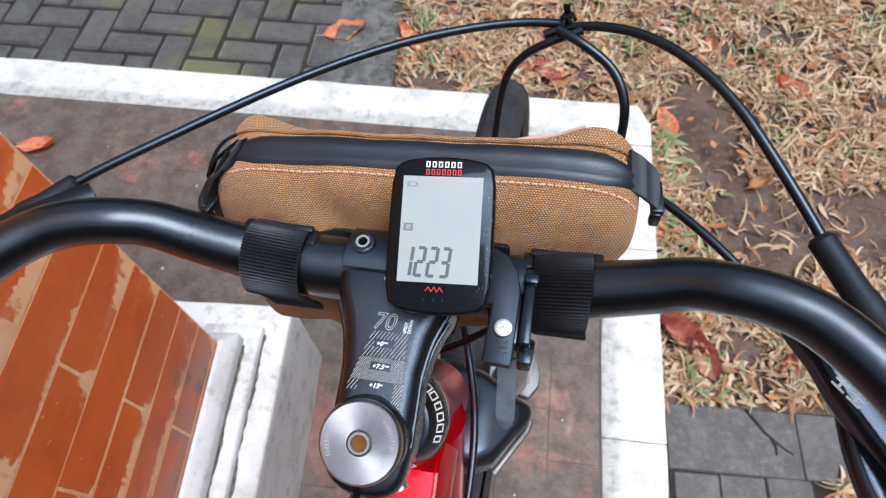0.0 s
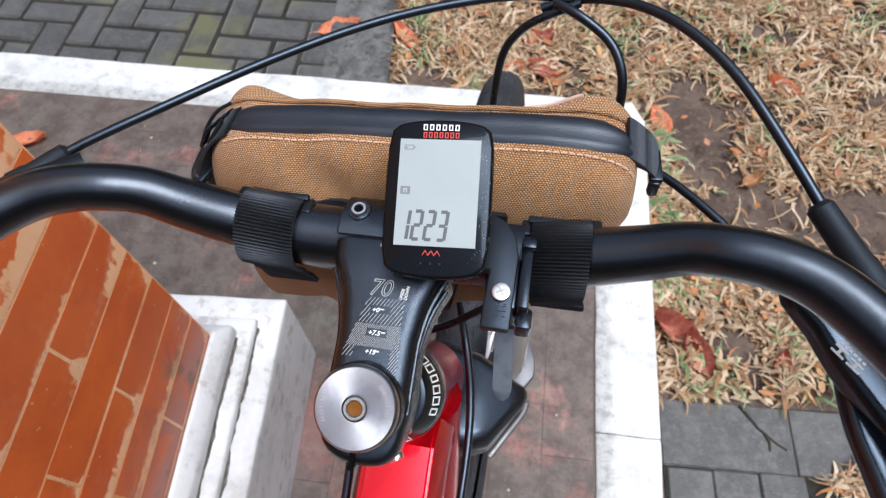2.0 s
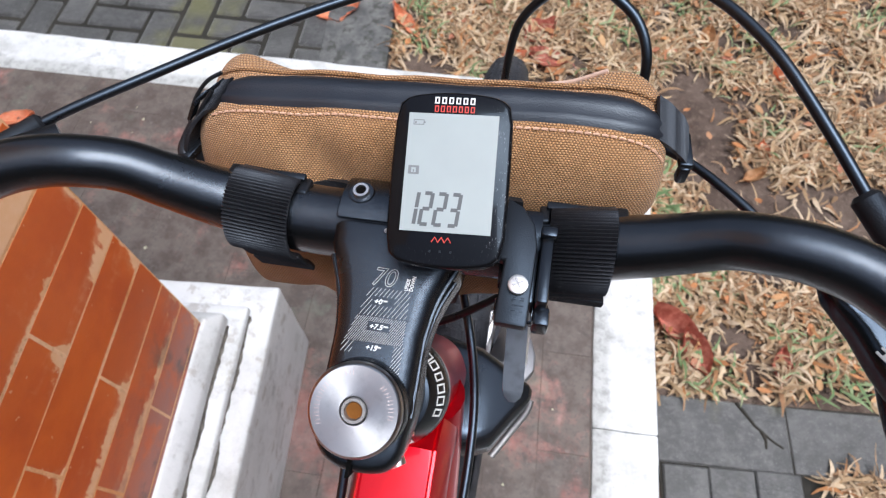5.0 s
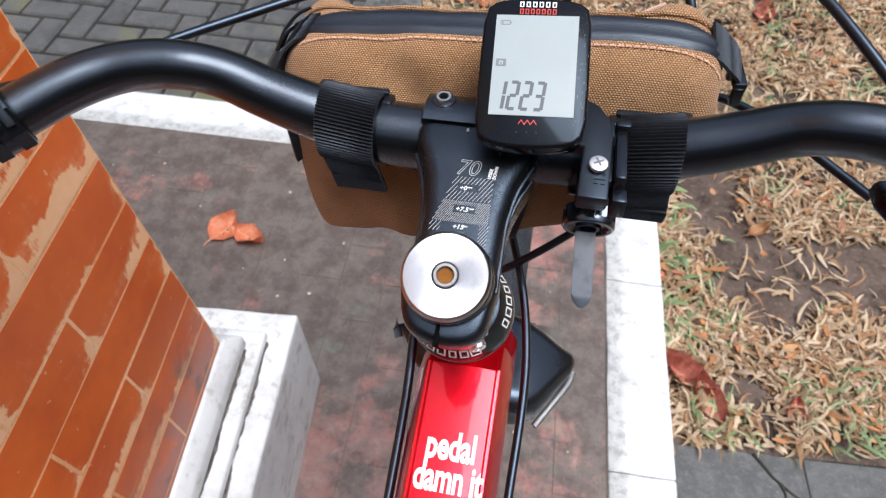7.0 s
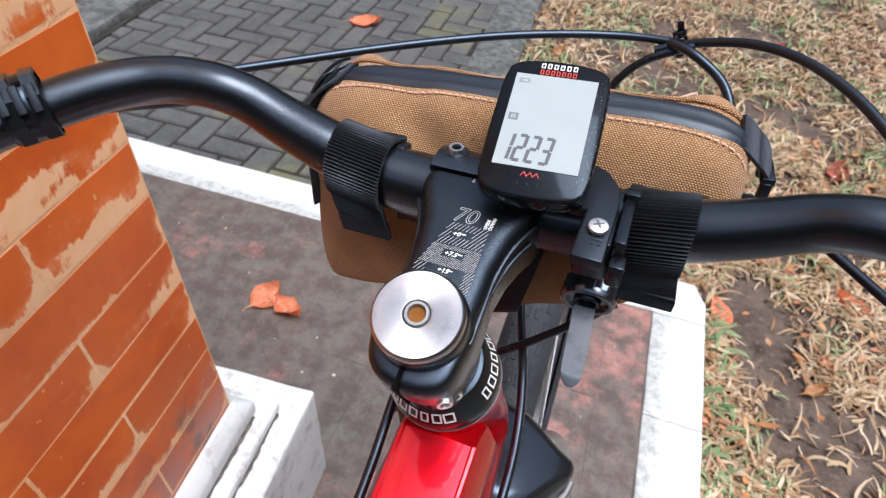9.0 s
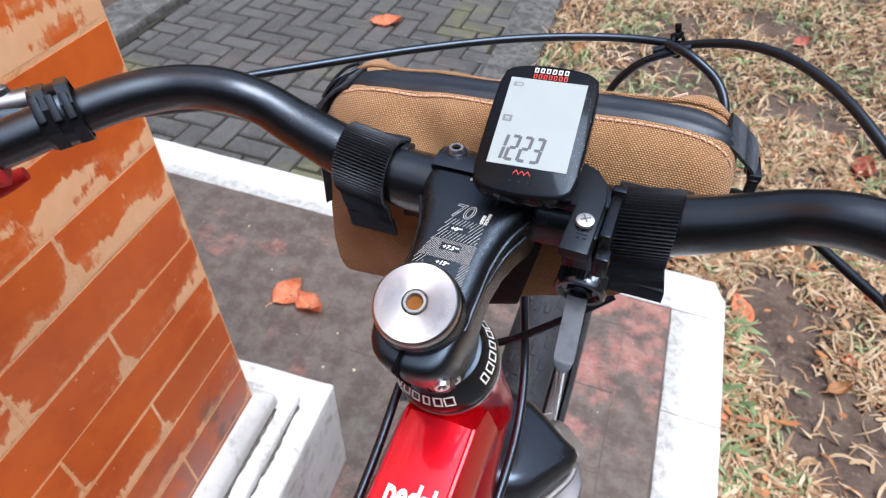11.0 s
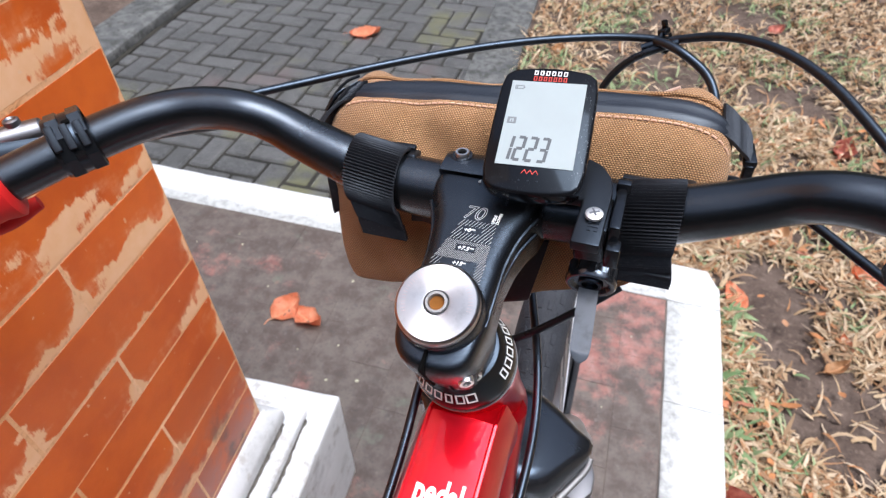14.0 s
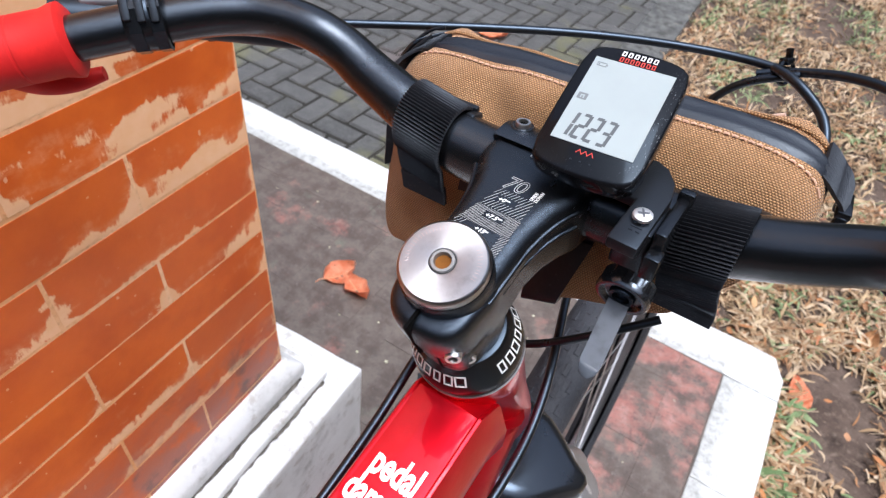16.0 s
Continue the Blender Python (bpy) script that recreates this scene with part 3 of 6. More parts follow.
# plain unseen walls, well outside the walk, added to darken low reflections
M_WALL = rough_mat("dull_green_grey_render", (0.060, 0.066, 0.050), (0.095, 0.100, 0.080), 40, 0.95)
for name, x0, x1, y0, y1 in (("unseen_wall_north", -8.2, 8.2, 8.0, 8.2), ("unseen_wall_south", -8.2, 8.2, -6.2, -6.0), ("unseen_wall_west", -8.2, -8.0, -6.0, 8.0), ("unseen_wall_east", 8.0, 8.2, -6.0, 8.0)):
    solid(name, box(x0, x1, y0, y1, LOW - 0.05, 5.2), M_WALL, "unseen plain dull wall added to darken low reflections", "wall", kind="structure", smooth=False)

# the raised brick landing with its white kerb
bm = slab([(-2.4, -2.6), (-0.128, -2.6), (-0.128, -0.135), (-2.4, -0.135)], LOW - 0.02, -0.0008)
landing = solid("floor", bm, M_GROUT, "raised landing of grimy worn red bricks", "floor", YARD, kind="structure", smooth=False)


def kerb_stone(u0, u1, v0, v1, cut=None, cuts=9):
    out = cut or [(u0, v0), (u1, v0), (u1, v1), (u0, v1)]
    b = slab(out, LOW - 0.02, 0.0, 0.004, 2)
    bmesh.ops.subdivide_edges(b, edges=[e for e in b.edges if e.calc_length() > 0.06], cuts=cuts, use_grid_fill=True)
    for v in b.verts:
        v.co += 0.0022 * noise.noise_vector(v.co * 11) + 0.0016 * noise.noise_vector(v.co * 55)
    return b


kerb = thing("kerb", YARD, "white-painted concrete kerb edging the raised brick landing", "kerb", kind="structure")
part("kerb_stone", kerb_stone(0, 0, 0, 0, [(-2.33, -0.135), (0.0, -0.135), (0.0, -0.066), (-0.03, 0.0), (-2.33, 0.0)], 40), M_KERB, kerb)
v = -0.137
for length in (0.305, 0.44, 0.44, 0.44, 0.44):
    part("kerb_stone", kerb_stone(-0.128, 0.0, v - length, v), M_KERB, kerb)
    v -= length + 0.0006

def block_mesh(name, lx, ly, lz, bevel, material):
    return mesh_of(box(-lx / 2, lx / 2, -ly / 2, ly / 2, -lz, 0, bevel, 1), name, material, False)


# ---- the brick pillar on its stepped white plinth ----
PX, PY0, PY1, PZ = -0.311, -0.150, 0.352, 0.2995
LEANING = Matrix.Translation((-0.311, 0, 0.353)) @ pose(0, 0, 0, 0, -1.6, 0) @ Matrix.Translation((0.311, 0, -0.353))
PXL = PX - 0.50
pillar = thing("brick_pillar", Matrix.Translation(((PX + PXL) / 2, (PY0 + PY1) / 2, 0)), "varnished orange brick pillar with smeared mortar on white stepped plinth", "pillar")
core = box(PXL + 0.0001, PX - 0.0001, PY0 + 0.0001, PY1 - 0.0001, 0.1, 1.88)
part("mortar_core", core, M_MORTAR, pillar, "pale tan mortar", LEANING, False)


def tier(inset, z0, z1, z2, bevel, cutback, slope, ahead=1.37):
    """One step of the plinth: upright to z1, then sloping in a little to z2."""
    o = 0.078 - inset
    b = bmesh.new()
    rings = []
    for q, z in ((o - cutback, z0), (o - cutback, z0 + 0.014), (o, z0 + 0.017), (o, z1), (o - slope, z2)):
        rings.append([b.verts.new(p) for p in ((PXL - q, PY0 - q * 1.6, z), (PX + q, PY0 - q * 1.6, z), (PX + q, PY1 + q * ahead, z), (PXL - q, PY1 + q * ahead, z))])
    for a, c in zip(rings, rings[1:]):
        for k in range(4):
            b.faces.new((a[k], a[(k + 1) % 4], c[(k + 1) % 4], c[k]))
    b.faces.new(rings[0])
    b.faces.new(rings[-1])
    bmesh.ops.bevel(b, geom=b.edges[:], offset=bevel, segments=2, affect="EDGES", profile=0.5)
    bmesh.ops.subdivide_edges(b, edges=[e for e in b.edges if e.calc_length() > 0.2], cuts=14, use_grid_fill=True)
    for v in b.verts:
        v.co += 0.0016 * noise.noise_vector(v.co * 14)
    return b


part("plinth_block", tier(0.0, -0.004, 0.2640, 0.2675, 0.003, 0.0, 0.010), M_PAINT, pillar, "white painted plinth block", Matrix())
part("plinth_step", tier(0.036, 0.259, 0.2920, 0.2960, 0.003, 0.007, 0.010), M_PAINT, pillar, "white painted plinth moulding", Matrix())
part("plinth_step", tier(0.058, 0.287, 0.3300, 0.3560, 0.004, 0.007, 0.016), M_PAINT, pillar, "white painted plinth moulding", Matrix())



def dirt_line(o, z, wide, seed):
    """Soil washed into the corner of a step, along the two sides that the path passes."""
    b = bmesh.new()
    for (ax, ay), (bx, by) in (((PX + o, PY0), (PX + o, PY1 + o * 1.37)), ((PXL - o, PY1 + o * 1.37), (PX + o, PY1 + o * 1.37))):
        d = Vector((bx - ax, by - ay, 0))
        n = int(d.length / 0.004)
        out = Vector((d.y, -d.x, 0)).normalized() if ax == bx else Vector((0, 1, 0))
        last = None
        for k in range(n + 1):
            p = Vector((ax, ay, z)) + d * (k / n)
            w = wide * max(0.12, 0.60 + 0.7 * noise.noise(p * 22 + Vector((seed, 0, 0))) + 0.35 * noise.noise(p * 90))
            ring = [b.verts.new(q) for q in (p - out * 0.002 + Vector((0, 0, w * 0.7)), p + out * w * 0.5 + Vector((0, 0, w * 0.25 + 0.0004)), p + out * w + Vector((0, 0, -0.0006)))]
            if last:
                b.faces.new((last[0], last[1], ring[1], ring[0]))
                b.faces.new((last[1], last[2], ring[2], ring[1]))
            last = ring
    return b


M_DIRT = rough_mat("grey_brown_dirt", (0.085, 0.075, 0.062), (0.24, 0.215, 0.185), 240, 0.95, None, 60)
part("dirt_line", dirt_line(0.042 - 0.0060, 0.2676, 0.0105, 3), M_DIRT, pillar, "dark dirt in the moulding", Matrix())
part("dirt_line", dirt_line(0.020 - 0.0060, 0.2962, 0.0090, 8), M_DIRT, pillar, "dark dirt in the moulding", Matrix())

# ---- the bicycle: its cockpit frame, x along the handlebar, y ahead ----
COCKPIT = pose(0.0524, 0.172, 0.9844, 0, -3, -5.7)
bike = thing("bicycle", Matrix.Translation((0.10, 0.40, 0.0)), "red bicycle with black swept handlebar, parked on the brick landing", "bicycle")

SX = -0.004  # the stem's middle
AXIS = Vector((0, math.sin(radians(24)), -math.cos(radians(24))))
CAP = Vector((-0.0055, -0.0855, 0.011))
ON_AXIS = Matrix.Translation(CAP) @ pose(0, 0, 0, 24)  # z runs up the steerer

half = [(0.0, 0.0, 0.0), (0.040, 0.0, 0.0), (0.064, -0.0005, 0.003), (0.090, -0.0015, 0.0125), (0.110, -0.0015, 0.0205), (0.126, -0.002, 0.0285), (0.140, -0.006, 0.035), (0.156, -0.0105, 0.0378), (0.172, -0.018, 0.0385), (0.188, -0.032, 0.0380), (0.207, -0.054, 0.0365), (0.235, -0.090, 0.034), (0.29, -0.160, 0.029)]
line = [(-x, y, z - 0.17 * max(0.0, x - 0.195)) for x, y, z in reversed(half[1:])] + half
path = spline(line, 8)


def bar_radius(t):
    i = min(int(t * (len(path) - 1)), len(path) - 1)
    x = abs(path[i].x)
    return 0.0159 if x < 0.05 else 0.0113 + 0.0046 * max(0.0, min(1.0, (0.135 - x) / 0.085)) ** 1.2


handlebar = part("handlebar", tube(path, bar_radius, 40), M_BAR, bike, "satin black handlebar", COCKPIT)

# stem
secs = []
for y, w, zt, zb in ((-0.0075, 0.0275, 0.0165, -0.018), (-0.009, 0.0285, 0.0182, -0.0195), (-0.018, 0.0275, 0.0178, -0.0195), (-0.026, 0.0240, 0.0165, -0.0200), (-0.036, 0.0205, 0.0145, -0.022), (-0.052, 0.0182, 0.0110, -0.026), (-0.070, 0.0182, 0.0072, -0.032), (-0.084, 0.0180, 0.0035, -0.036), (-0.088, 0.0170, 0.0010, -0.036)):
    lean = 0.445 * max(0.0, min(1.0, (-0.040 - y) / 0.044))
    secs.append([(SX + a, y + lean * (zt - ((zt + zb) / 2 + b)), (zt + zb) / 2 + b) for a, b in rounded(2 * w, zt - zb, 0.0075, 6)])
stem = part("stem", loft(secs), M_STEM, bike, "black handlebar stem with pale printed scale", COCKPIT, angle=50)
part("steerer_collar", lathe([(0, -0.016), (0.0192, -0.016), (0.0190, -0.0075), (0.0186, -0.0048), (0.0180, -0.0040), (0, -0.004)], 56), M_STEM, stem, "", COCKPIT @ ON_AXIS)


def clamp_ring(z, shrink, cut=0.0):
    """The clamp's outline at one height: round the steerer, swelling into two ears behind."""
    out = []
    for k in range(96):
        a = 2 * math.pi * k / 96
        d = math.degrees(math.atan2(math.sin(a + math.pi / 2), math.cos(a + math.pi / 2)))
        r = 0.0208 + 0.0062 * math.exp(-((d / 54) ** 4)) + 0.0014 * math.exp(-(((d - 30) / 18) ** 2))
        r = r * shrink - (0.0016 if abs(d) < cut else 0.0)
        out.append((r * math.cos(a), r * math.sin(a), z))
    return out


CLAMP = ((-0.0118, 0.70), (-0.0119, 0.82), (-0.0126, 0.90), (-0.0146, 0.965), (-0.0180, 1.0), (-0.0240, 1.01), (-0.0300, 1.0), (-0.0345, 0.985), (-0.0378, 0.945), (-0.0398, 0.88))
part("steerer_clamp", loft([clamp_ring(z, s) for z, s in CLAMP]), M_STEM, stem, "", COCKPIT @ ON_AXIS, angle=60)
LOWER = ((-0.0390, 0.80), (-0.0405, 0.88), (-0.0440, 0.90), (-0.0570, 0.90), (-0.0605, 0.86))
part("lower_clamp", loft([clamp_ring(z, s) for z, s in LOWER]), M_STEM, stem, "", COCKPIT @ ON_AXIS, angle=60)
part("clamp_slit", box(-0.0007, 0.0007, -0.0276, -0.012, -0.0395, -0.0095), M_GAP_SHADE, stem, "dark clamp slit", COCKPIT @ ON_AXIS @ pose(0, 0, 0, 0, 0, -3))
part("clamp_slit", box(-0.0007, 0.0007, -0.0248, -0.012, -0.0590, -0.0400), M_GAP_SHADE, stem, "dark clamp slit", COCKPIT @ ON_AXIS @ pose(0, 0, 0, 0, 0, 10))
for z, turn, depth in ((-0.0290, 32, -0.0266), (-0.0500, 40, -0.0205)):
    seat = COCKPIT @ ON_AXIS @ pose(0, 0, 0, 0, 0, turn) @ Matrix.Translation((0, depth, z)) @ pose(0, 0, 0, 78, 0, 0)
    bolt = part("pinch_bolt", lathe([(0, 0.0004), (0.0017, 0.0004), (0.0020, 0.0028), (0.0032, 0.0028), (0.0035, 0.0020), (0.0035, -0.004), (0, -0.004)], 24), M_STEEL, stem, "worn steel pinch bolt", seat)
    part("bolt_socket", lathe([(0, 0.0012), (0.0019, 0.0012), (0.0019, 0.0004), (0, 0.0004)], 6), M_GAP_SHADE, bolt, "dark hexagon socket", seat)
# two ridges run along each flank of the stem
for side in (-1, 1):
    for inset, drop, r in ((0.0002, 0.0080, 0.0012), (0.0008, 0.0165, 0.0010)):
        ridge = []
        for y, w, zt, zb in ((-0.020, 0.0270, 0.0175, -0.0195), (-0.030, 0.0226, 0.0158, -0.021), (-0.040, 0.0198, 0.0137, -0.023), (-0.052, 0.0182, 0.0110, -0.026), (-0.066, 0.0182, 0.0080, -0.031), (-0.080, 0.0181, 0.0045, -0.035)):
            ridge.append((SX + side * (w - inset), y - 0.445 * 0.4 * drop, zt - drop))
        part("flank_ridge", tube(spline(ridge, 6), r, 8), M_STEM, stem, "", COCKPIT)

# face plate: a half ring in front of the bar, with bolt lugs above and below
ring = []
for k in range(25):
    a = radians(-112 + 224 * k / 24)
    ring.append((0.0 + math.cos(a), math.sin(a)))
fp = []
for x, r in ((SX - 0.0275, 0.0195), (SX - 0.0265, 0.0212), (SX + 0.0245, 0.0212), (SX + 0.0255, 0.0195)):
    fp.append([(x, c * r, s * r) for c, s in ring] + [(x, c * 0.0160, s * 0.0160) for c, s in reversed(ring)])
face = part("face_plate", loft(fp), M_STEM, stem, "black face plate", COCKPIT)
for x in (-0.0225, 0.0145):
    for s in (1, -1):
        lug = lathe([(0, -0.012), (0.0060, -0.012), (0.0060, 0.0005), (0.0052, 0.0016), (0, 0.0016)], 24)
        part("bolt_lug", lug, M_STEM, stem, "", COCKPIT @ Matrix.Translation((x, 0.004, s * 0.0200)) @ pose(0, 0, 0, 0 if s > 0 else 180))
        seat = COCKPIT @ Matrix.Translation((x, 0.004, s * 0.0200)) @ pose(0, 0, 0, 0 if s > 0 else 180)
        bolt = part("bolt", lathe([(0, 0.0014), (0.0022, 0.0014), (0.0023, 0.0036), (0.0034, 0.0036), (0.0037, 0.0030), (0.0037, 0.0008), (0, 0.0008)], 28), M_STEEL, stem, "bright steel socket bolt", seat)
        part("bolt_socket", lathe([(0, 0.0022), (0.0026, 0.0022), (0.0026, 0.0012), (0, 0.0012)], 6), M_GAP_SHADE, bolt, "dark hexagon socket", seat)

# printing on the stem's sloping top
TOP = COCKPIT @ Matrix.Translation((SX, -0.0462, 0.0124 + 0.00015)) @ pose(0, 0, 0, 12.3, 0, 0)
part("print_number", letters("70", 0.0108, 0.95, outline=0.00016, slant=0.22), M_DIM_PRINT, stem, "pale outlined printed 70", TOP @ pose(-0.0066, 0.0112, 0.0, 0, 0, 0))
part("print_words", letters("UPSIDE", 0.0021, 0.75, bold=0.00005), M_WHITE, stem, "pale grey print", TOP @ pose(0.0092, 0.0104, 0.0, 0, 0, 84))
part("print_words", letters("DOWN", 0.0021, 0.9, bold=0.00005), M_WHITE, stem, "pale grey print", TOP @ pose(0.0112, 0.0104, 0.0, 0, 0, 84))
for text, y, wide in (("+0", 0.0036, 0.0036), ("+7.5", -0.0066, 0.0058), ("+15", -0.0150, 0.0044)):
    part("print_rise", letters(text, 0.0029, 1.05, bold=0.00006, slant=0.22), M_WHITE, stem, "white printed rise", TOP @ pose(-0.0035, y, 0.0001, 0, 0, 0))
    part("print_unit", letters("mm", 0.0013, 0.95, bold=0.00004, slant=0.22), M_WHITE, stem, "small white printed unit", TOP @ pose(-0.0035 + wide, y + 0.0011, 0.0001, 0, 0, 0))
part("print_torque", letters("6", 0.0032, 1.0), M_DIM_PRINT, stem, "small pale printed 6", COCKPIT @ pose(-0.0095, -0.0125, 0.0186, 1.5, 0, 0))
hatch = bmesh.new()


def hatched(y0, y1, pitch, t, left, right, label):
    """Slanting lines between two levels, left clear round a printed label."""
    for k in range(int(0.075 / pitch)):
        x = -0.0500 + k * pitch
        run = []
        for s in range(49):
            y = y0 + (y1 - y0) * s / 48
            px = x + (y + 0.0285) * 0.62
            if left(y) < px < right(y) and not (abs(y - label - 0.0011) < 0.0017 and -0.0042 < px < 0.0048):
                run.append((px, y))
            if run and (run[-1] != (px, y) or s == 48):
                if len(run) > 1:
                    (ax, ay), (bx, by) = run[0], run[-1]
                    hatch.faces.new([hatch.verts.new(c) for c in ((ax - t, ay, 0.0001), (ax + t, ay, 0.0001), (bx + t, by, 0.0001), (bx - t, by, 0.0001))])
                run = []


flank = lambda y: -0.0058 - (0.0102 - y) * 0.30
hatched(-0.0014, 0.0102, 0.00165, 0.00014, flank, lambda y: 0.0108, 0.0036)
hatched(-0.0120, -0.0018, 0.00088, 0.00012, flank, lambda y: 0.0112, -0.0066)
hatched(-0.0168, -0.0122, 0.00165, 0.00014, flank, lambda y: -0.0085, -0.0150)
hatched(-0.0310, -0.0122, 0.00120, 0.00013, lambda y: 0.0078, lambda y: 0.0118, -0.0162)
part("print_hatching", hatch, M_GREY_PRINT, stem, "fine pale printed hatching", TOP, False)

# top cap and its bolt
cap = part("top_cap", lathe([(0, -0.0038), (0.0052, -0.0038), (0.0052, -0.0003), (0.0056, 0.0001), (0.0066, 0.0002), (0.0168, 0.0002), (0.0178, -0.0006), (0.0182, -0.0016), (0.0182, -0.0042), (0, -0.0042)], 72), M_TURNED, bike, "polished aluminium top cap", COCKPIT @ ON_AXIS)
part("cap_bolt", lathe([(0.0031, -0.0030), (0.0033, 0.0002), (0.0036, 0.0007), (0.0046, 0.0007), (0.0049, 0.0002), (0.0049, -0.0030)], 48), M_DULL_SILVER, cap, "dull steel cap bolt", COCKPIT @ ON_AXIS)
part("cap_recess", lathe([(0.0026, -0.0018), (0.00515, -0.0018), (0.00515, -0.0037), (0.0026, -0.0037)], 40), M_GAP_SHADE, cap, "dark recess round the bolt", COCKPIT @ ON_AXIS)
part("hex_socket", lathe([(0, -0.0014), (0.0036, -0.0014), (0.0036, -0.0026), (0, -0.0026)], 6), M_RUST, cap, "rusty hexagon socket", COCKPIT @ ON_AXIS)
marks = bmesh.new()
for k in list(range(10)) + list(range(14, 19)):
    a = radians(205 - k * 11.5)
    r = Matrix.Translation((0.0142 * math.cos(a), 0.0142 * math.sin(a), 0.00022)) @ pose(0, 0, 0, 0, 0, math.degrees(a) - 90)
    b = bars([(-0.0008, -0.0005, -0.0010, 0.0010), (0.0005, 0.0008, -0.0010, 0.0010)], 0.00008)
    b.transform(r)
    join(marks, b)
part("cap_engraving", marks, Mat("faint_red_engraving", (0.58, 0.50, 0.49), 0.5).m, cap, "worn engraving", COCKPIT @ ON_AXIS, False)

# spacer, headset cup, head tube
ON_CUP = Matrix.Translation(CAP) @ pose(0, 0, 0, 22)
part("spacer", lathe([(0.0184, -0.066), (0.0184, -0.052)]), M_STEM, bike, "", COCKPIT @ ON_CUP)
cup = part("headset_cup", lathe([(0, -0.060), (0.0188, -0.060), (0.0204, -0.0606), (0.0222, -0.0635), (0.0268, -0.0755), (0.0275, -0.0785), (0.0275, -0.0845), (0.0264, -0.0862), (0, -0.0862)], 72), M_CUP, bike, "gloss black headset cup", COCKPIT @ ON_CUP)
part("cup_ring", lathe([(0.0274, -0.0848), (0.0279, -0.0852), (0.0279, -0.0864), (0.0268, -0.0870)], 72), M_STEEL, cup, "bright steel ring", COCKPIT @ ON_CUP)
marks = bmesh.new()
for turn in (-128, -14, 100):
    for k, w in enumerate((2.4, 2.8, 2.8, 2.4, 2.8, 3.4)):
        h, s = w * 0.00082, 0.00088
        b = bars([(-h, h, 0.0037 - s, 0.0037), (-h, h, -0.0037, s - 0.0037), (-h, s - h, -0.0037, 0.0037), (h - s, h, -0.0037, 0.0037)], 0.0002)
        a = radians(turn + k * 13.2)
        b.transform(Matrix.Translation((0.0249, 0.0, -0.0699)) @ pose(0, 0, 0, 0, 0, 90) @ pose(0, 0, 0, 69, 0, 0))
        b.transform(Matrix.Rotation(a, 4, "Z"))
        join(marks, b)
part("cup_print", marks, M_WHITE, cup, "white print blocks round the cup", COCKPIT @ ON_CUP, False)
part("head_tube", lathe([(0, -0.0868), (0.0266, -0.0869), (0.0270, -0.096), (0.0264, -0.110), (0.0260, -0.165), (0.0275, -0.190), (0.0275, -0.200), (0, -0.200)], 56), M_RED, bike, "candy red head tube", COCKPIT @ ON_CUP)

# top tube: flat-topped, with chamfered sides
secs = []
for s in range(12):
    t = s / 11
    y, z = -0.068 - 0.50 * t, -0.1065 - 0.115 * t
    w, h = 0.0515 - 0.006 * t, 0.050
    if s == 0:  # it tucks in under the headset cup
        y, z = y + 0.010, z - 0.013
    elif s == 1:
        y, z = -0.0775, -0.1090
    ring = [(-w / 2, -h * 0.15), (-w / 2, h * 0.16), (-w * 0.40, h * 0.440), (-w * 0.372, h * 0.496), (-w * 0.345, h * 0.500), (-w * 0.325, h * 0.484), (-w * 0.14, h * 0.502), (w * 0.14, h * 0.502), (w * 0.325, h * 0.484), (w * 0.345, h * 0.500), (w * 0.372, h * 0.496), (w * 0.40, h * 0.440), (w / 2, h * 0.16), (w / 2, -h * 0.15), (w * 0.30, -h * 0.5), (-w * 0.30, -h * 0.5)]
    secs.append([(0.0 + a, y, z + b) for a, b in ring])
top_tube = part("top_tube", loft(secs), M_RED, bike, "candy red flat-topped top tube with white lettering", COCKPIT, angle=25)
TT = COCKPIT @ Matrix.Translation((0.0, -0.105, -0.1065 + 0.0255 - 0.115 * 0.037 / 0.5 + 0.0003)) @ pose(0, 0, 0, 12.95)
part("lettering", letters("pedal", 0.0190, 0.62, 0.0001, 1.0, 0.00062), M_WHITE, top_tube, "white words", TT @ pose(-0.0122, -0.0195, 0))
part("lettering", letters("damn it", 0.0190, 0.60, 0.0001, 0.98, 0.00062), M_WHITE, top_tube, "white words", TT @ pose(-0.0158, -0.0345, 0))
part("down_tube", tube([(0.0, -0.035, -0.135), (0.0, -0.10, -0.26), (0.0, -0.36, -0.66)], 0.026, 20), M_RED, bike, "candy red down tube", COCKPIT)

# fork: crown, two legs, and the front wheel between them
CROWN = CAP + AXIS * 0.232


def crown_arm(drop, grow):
    secs = []
    for x, y0, y1, zt, zb in ((0.069, -0.006, 0.000, -0.208, -0.216), (0.066, -0.013, 0.003, -0.203, -0.222), (0.056, -0.028, 0.008, -0.198, -0.228), (0.044, -0.047, 0.015, -0.192, -0.230), (0.030, -0.054, 0.022, -0.188, -0.230), (0.0, -0.054, 0.028, -0.186, -0.230)):
        secs.append((x, y0 - grow, y1 + grow * 0.4, zt - drop, zb - drop))
    both = secs + [(-x, y0 + (0.018 if x > 0.02 else 0), y1, zt, zb) for x, y0, y1, zt, zb in reversed(secs[:-1])]
    return loft([[(x, (y0 + y1) / 2 + a, (zt + zb) / 2 + b) for a, b in rounded(y1 - y0, zt - zb, min(y1 - y0, zt - zb) * 0.34, 5)] for x, y0, y1, zt, zb in both])


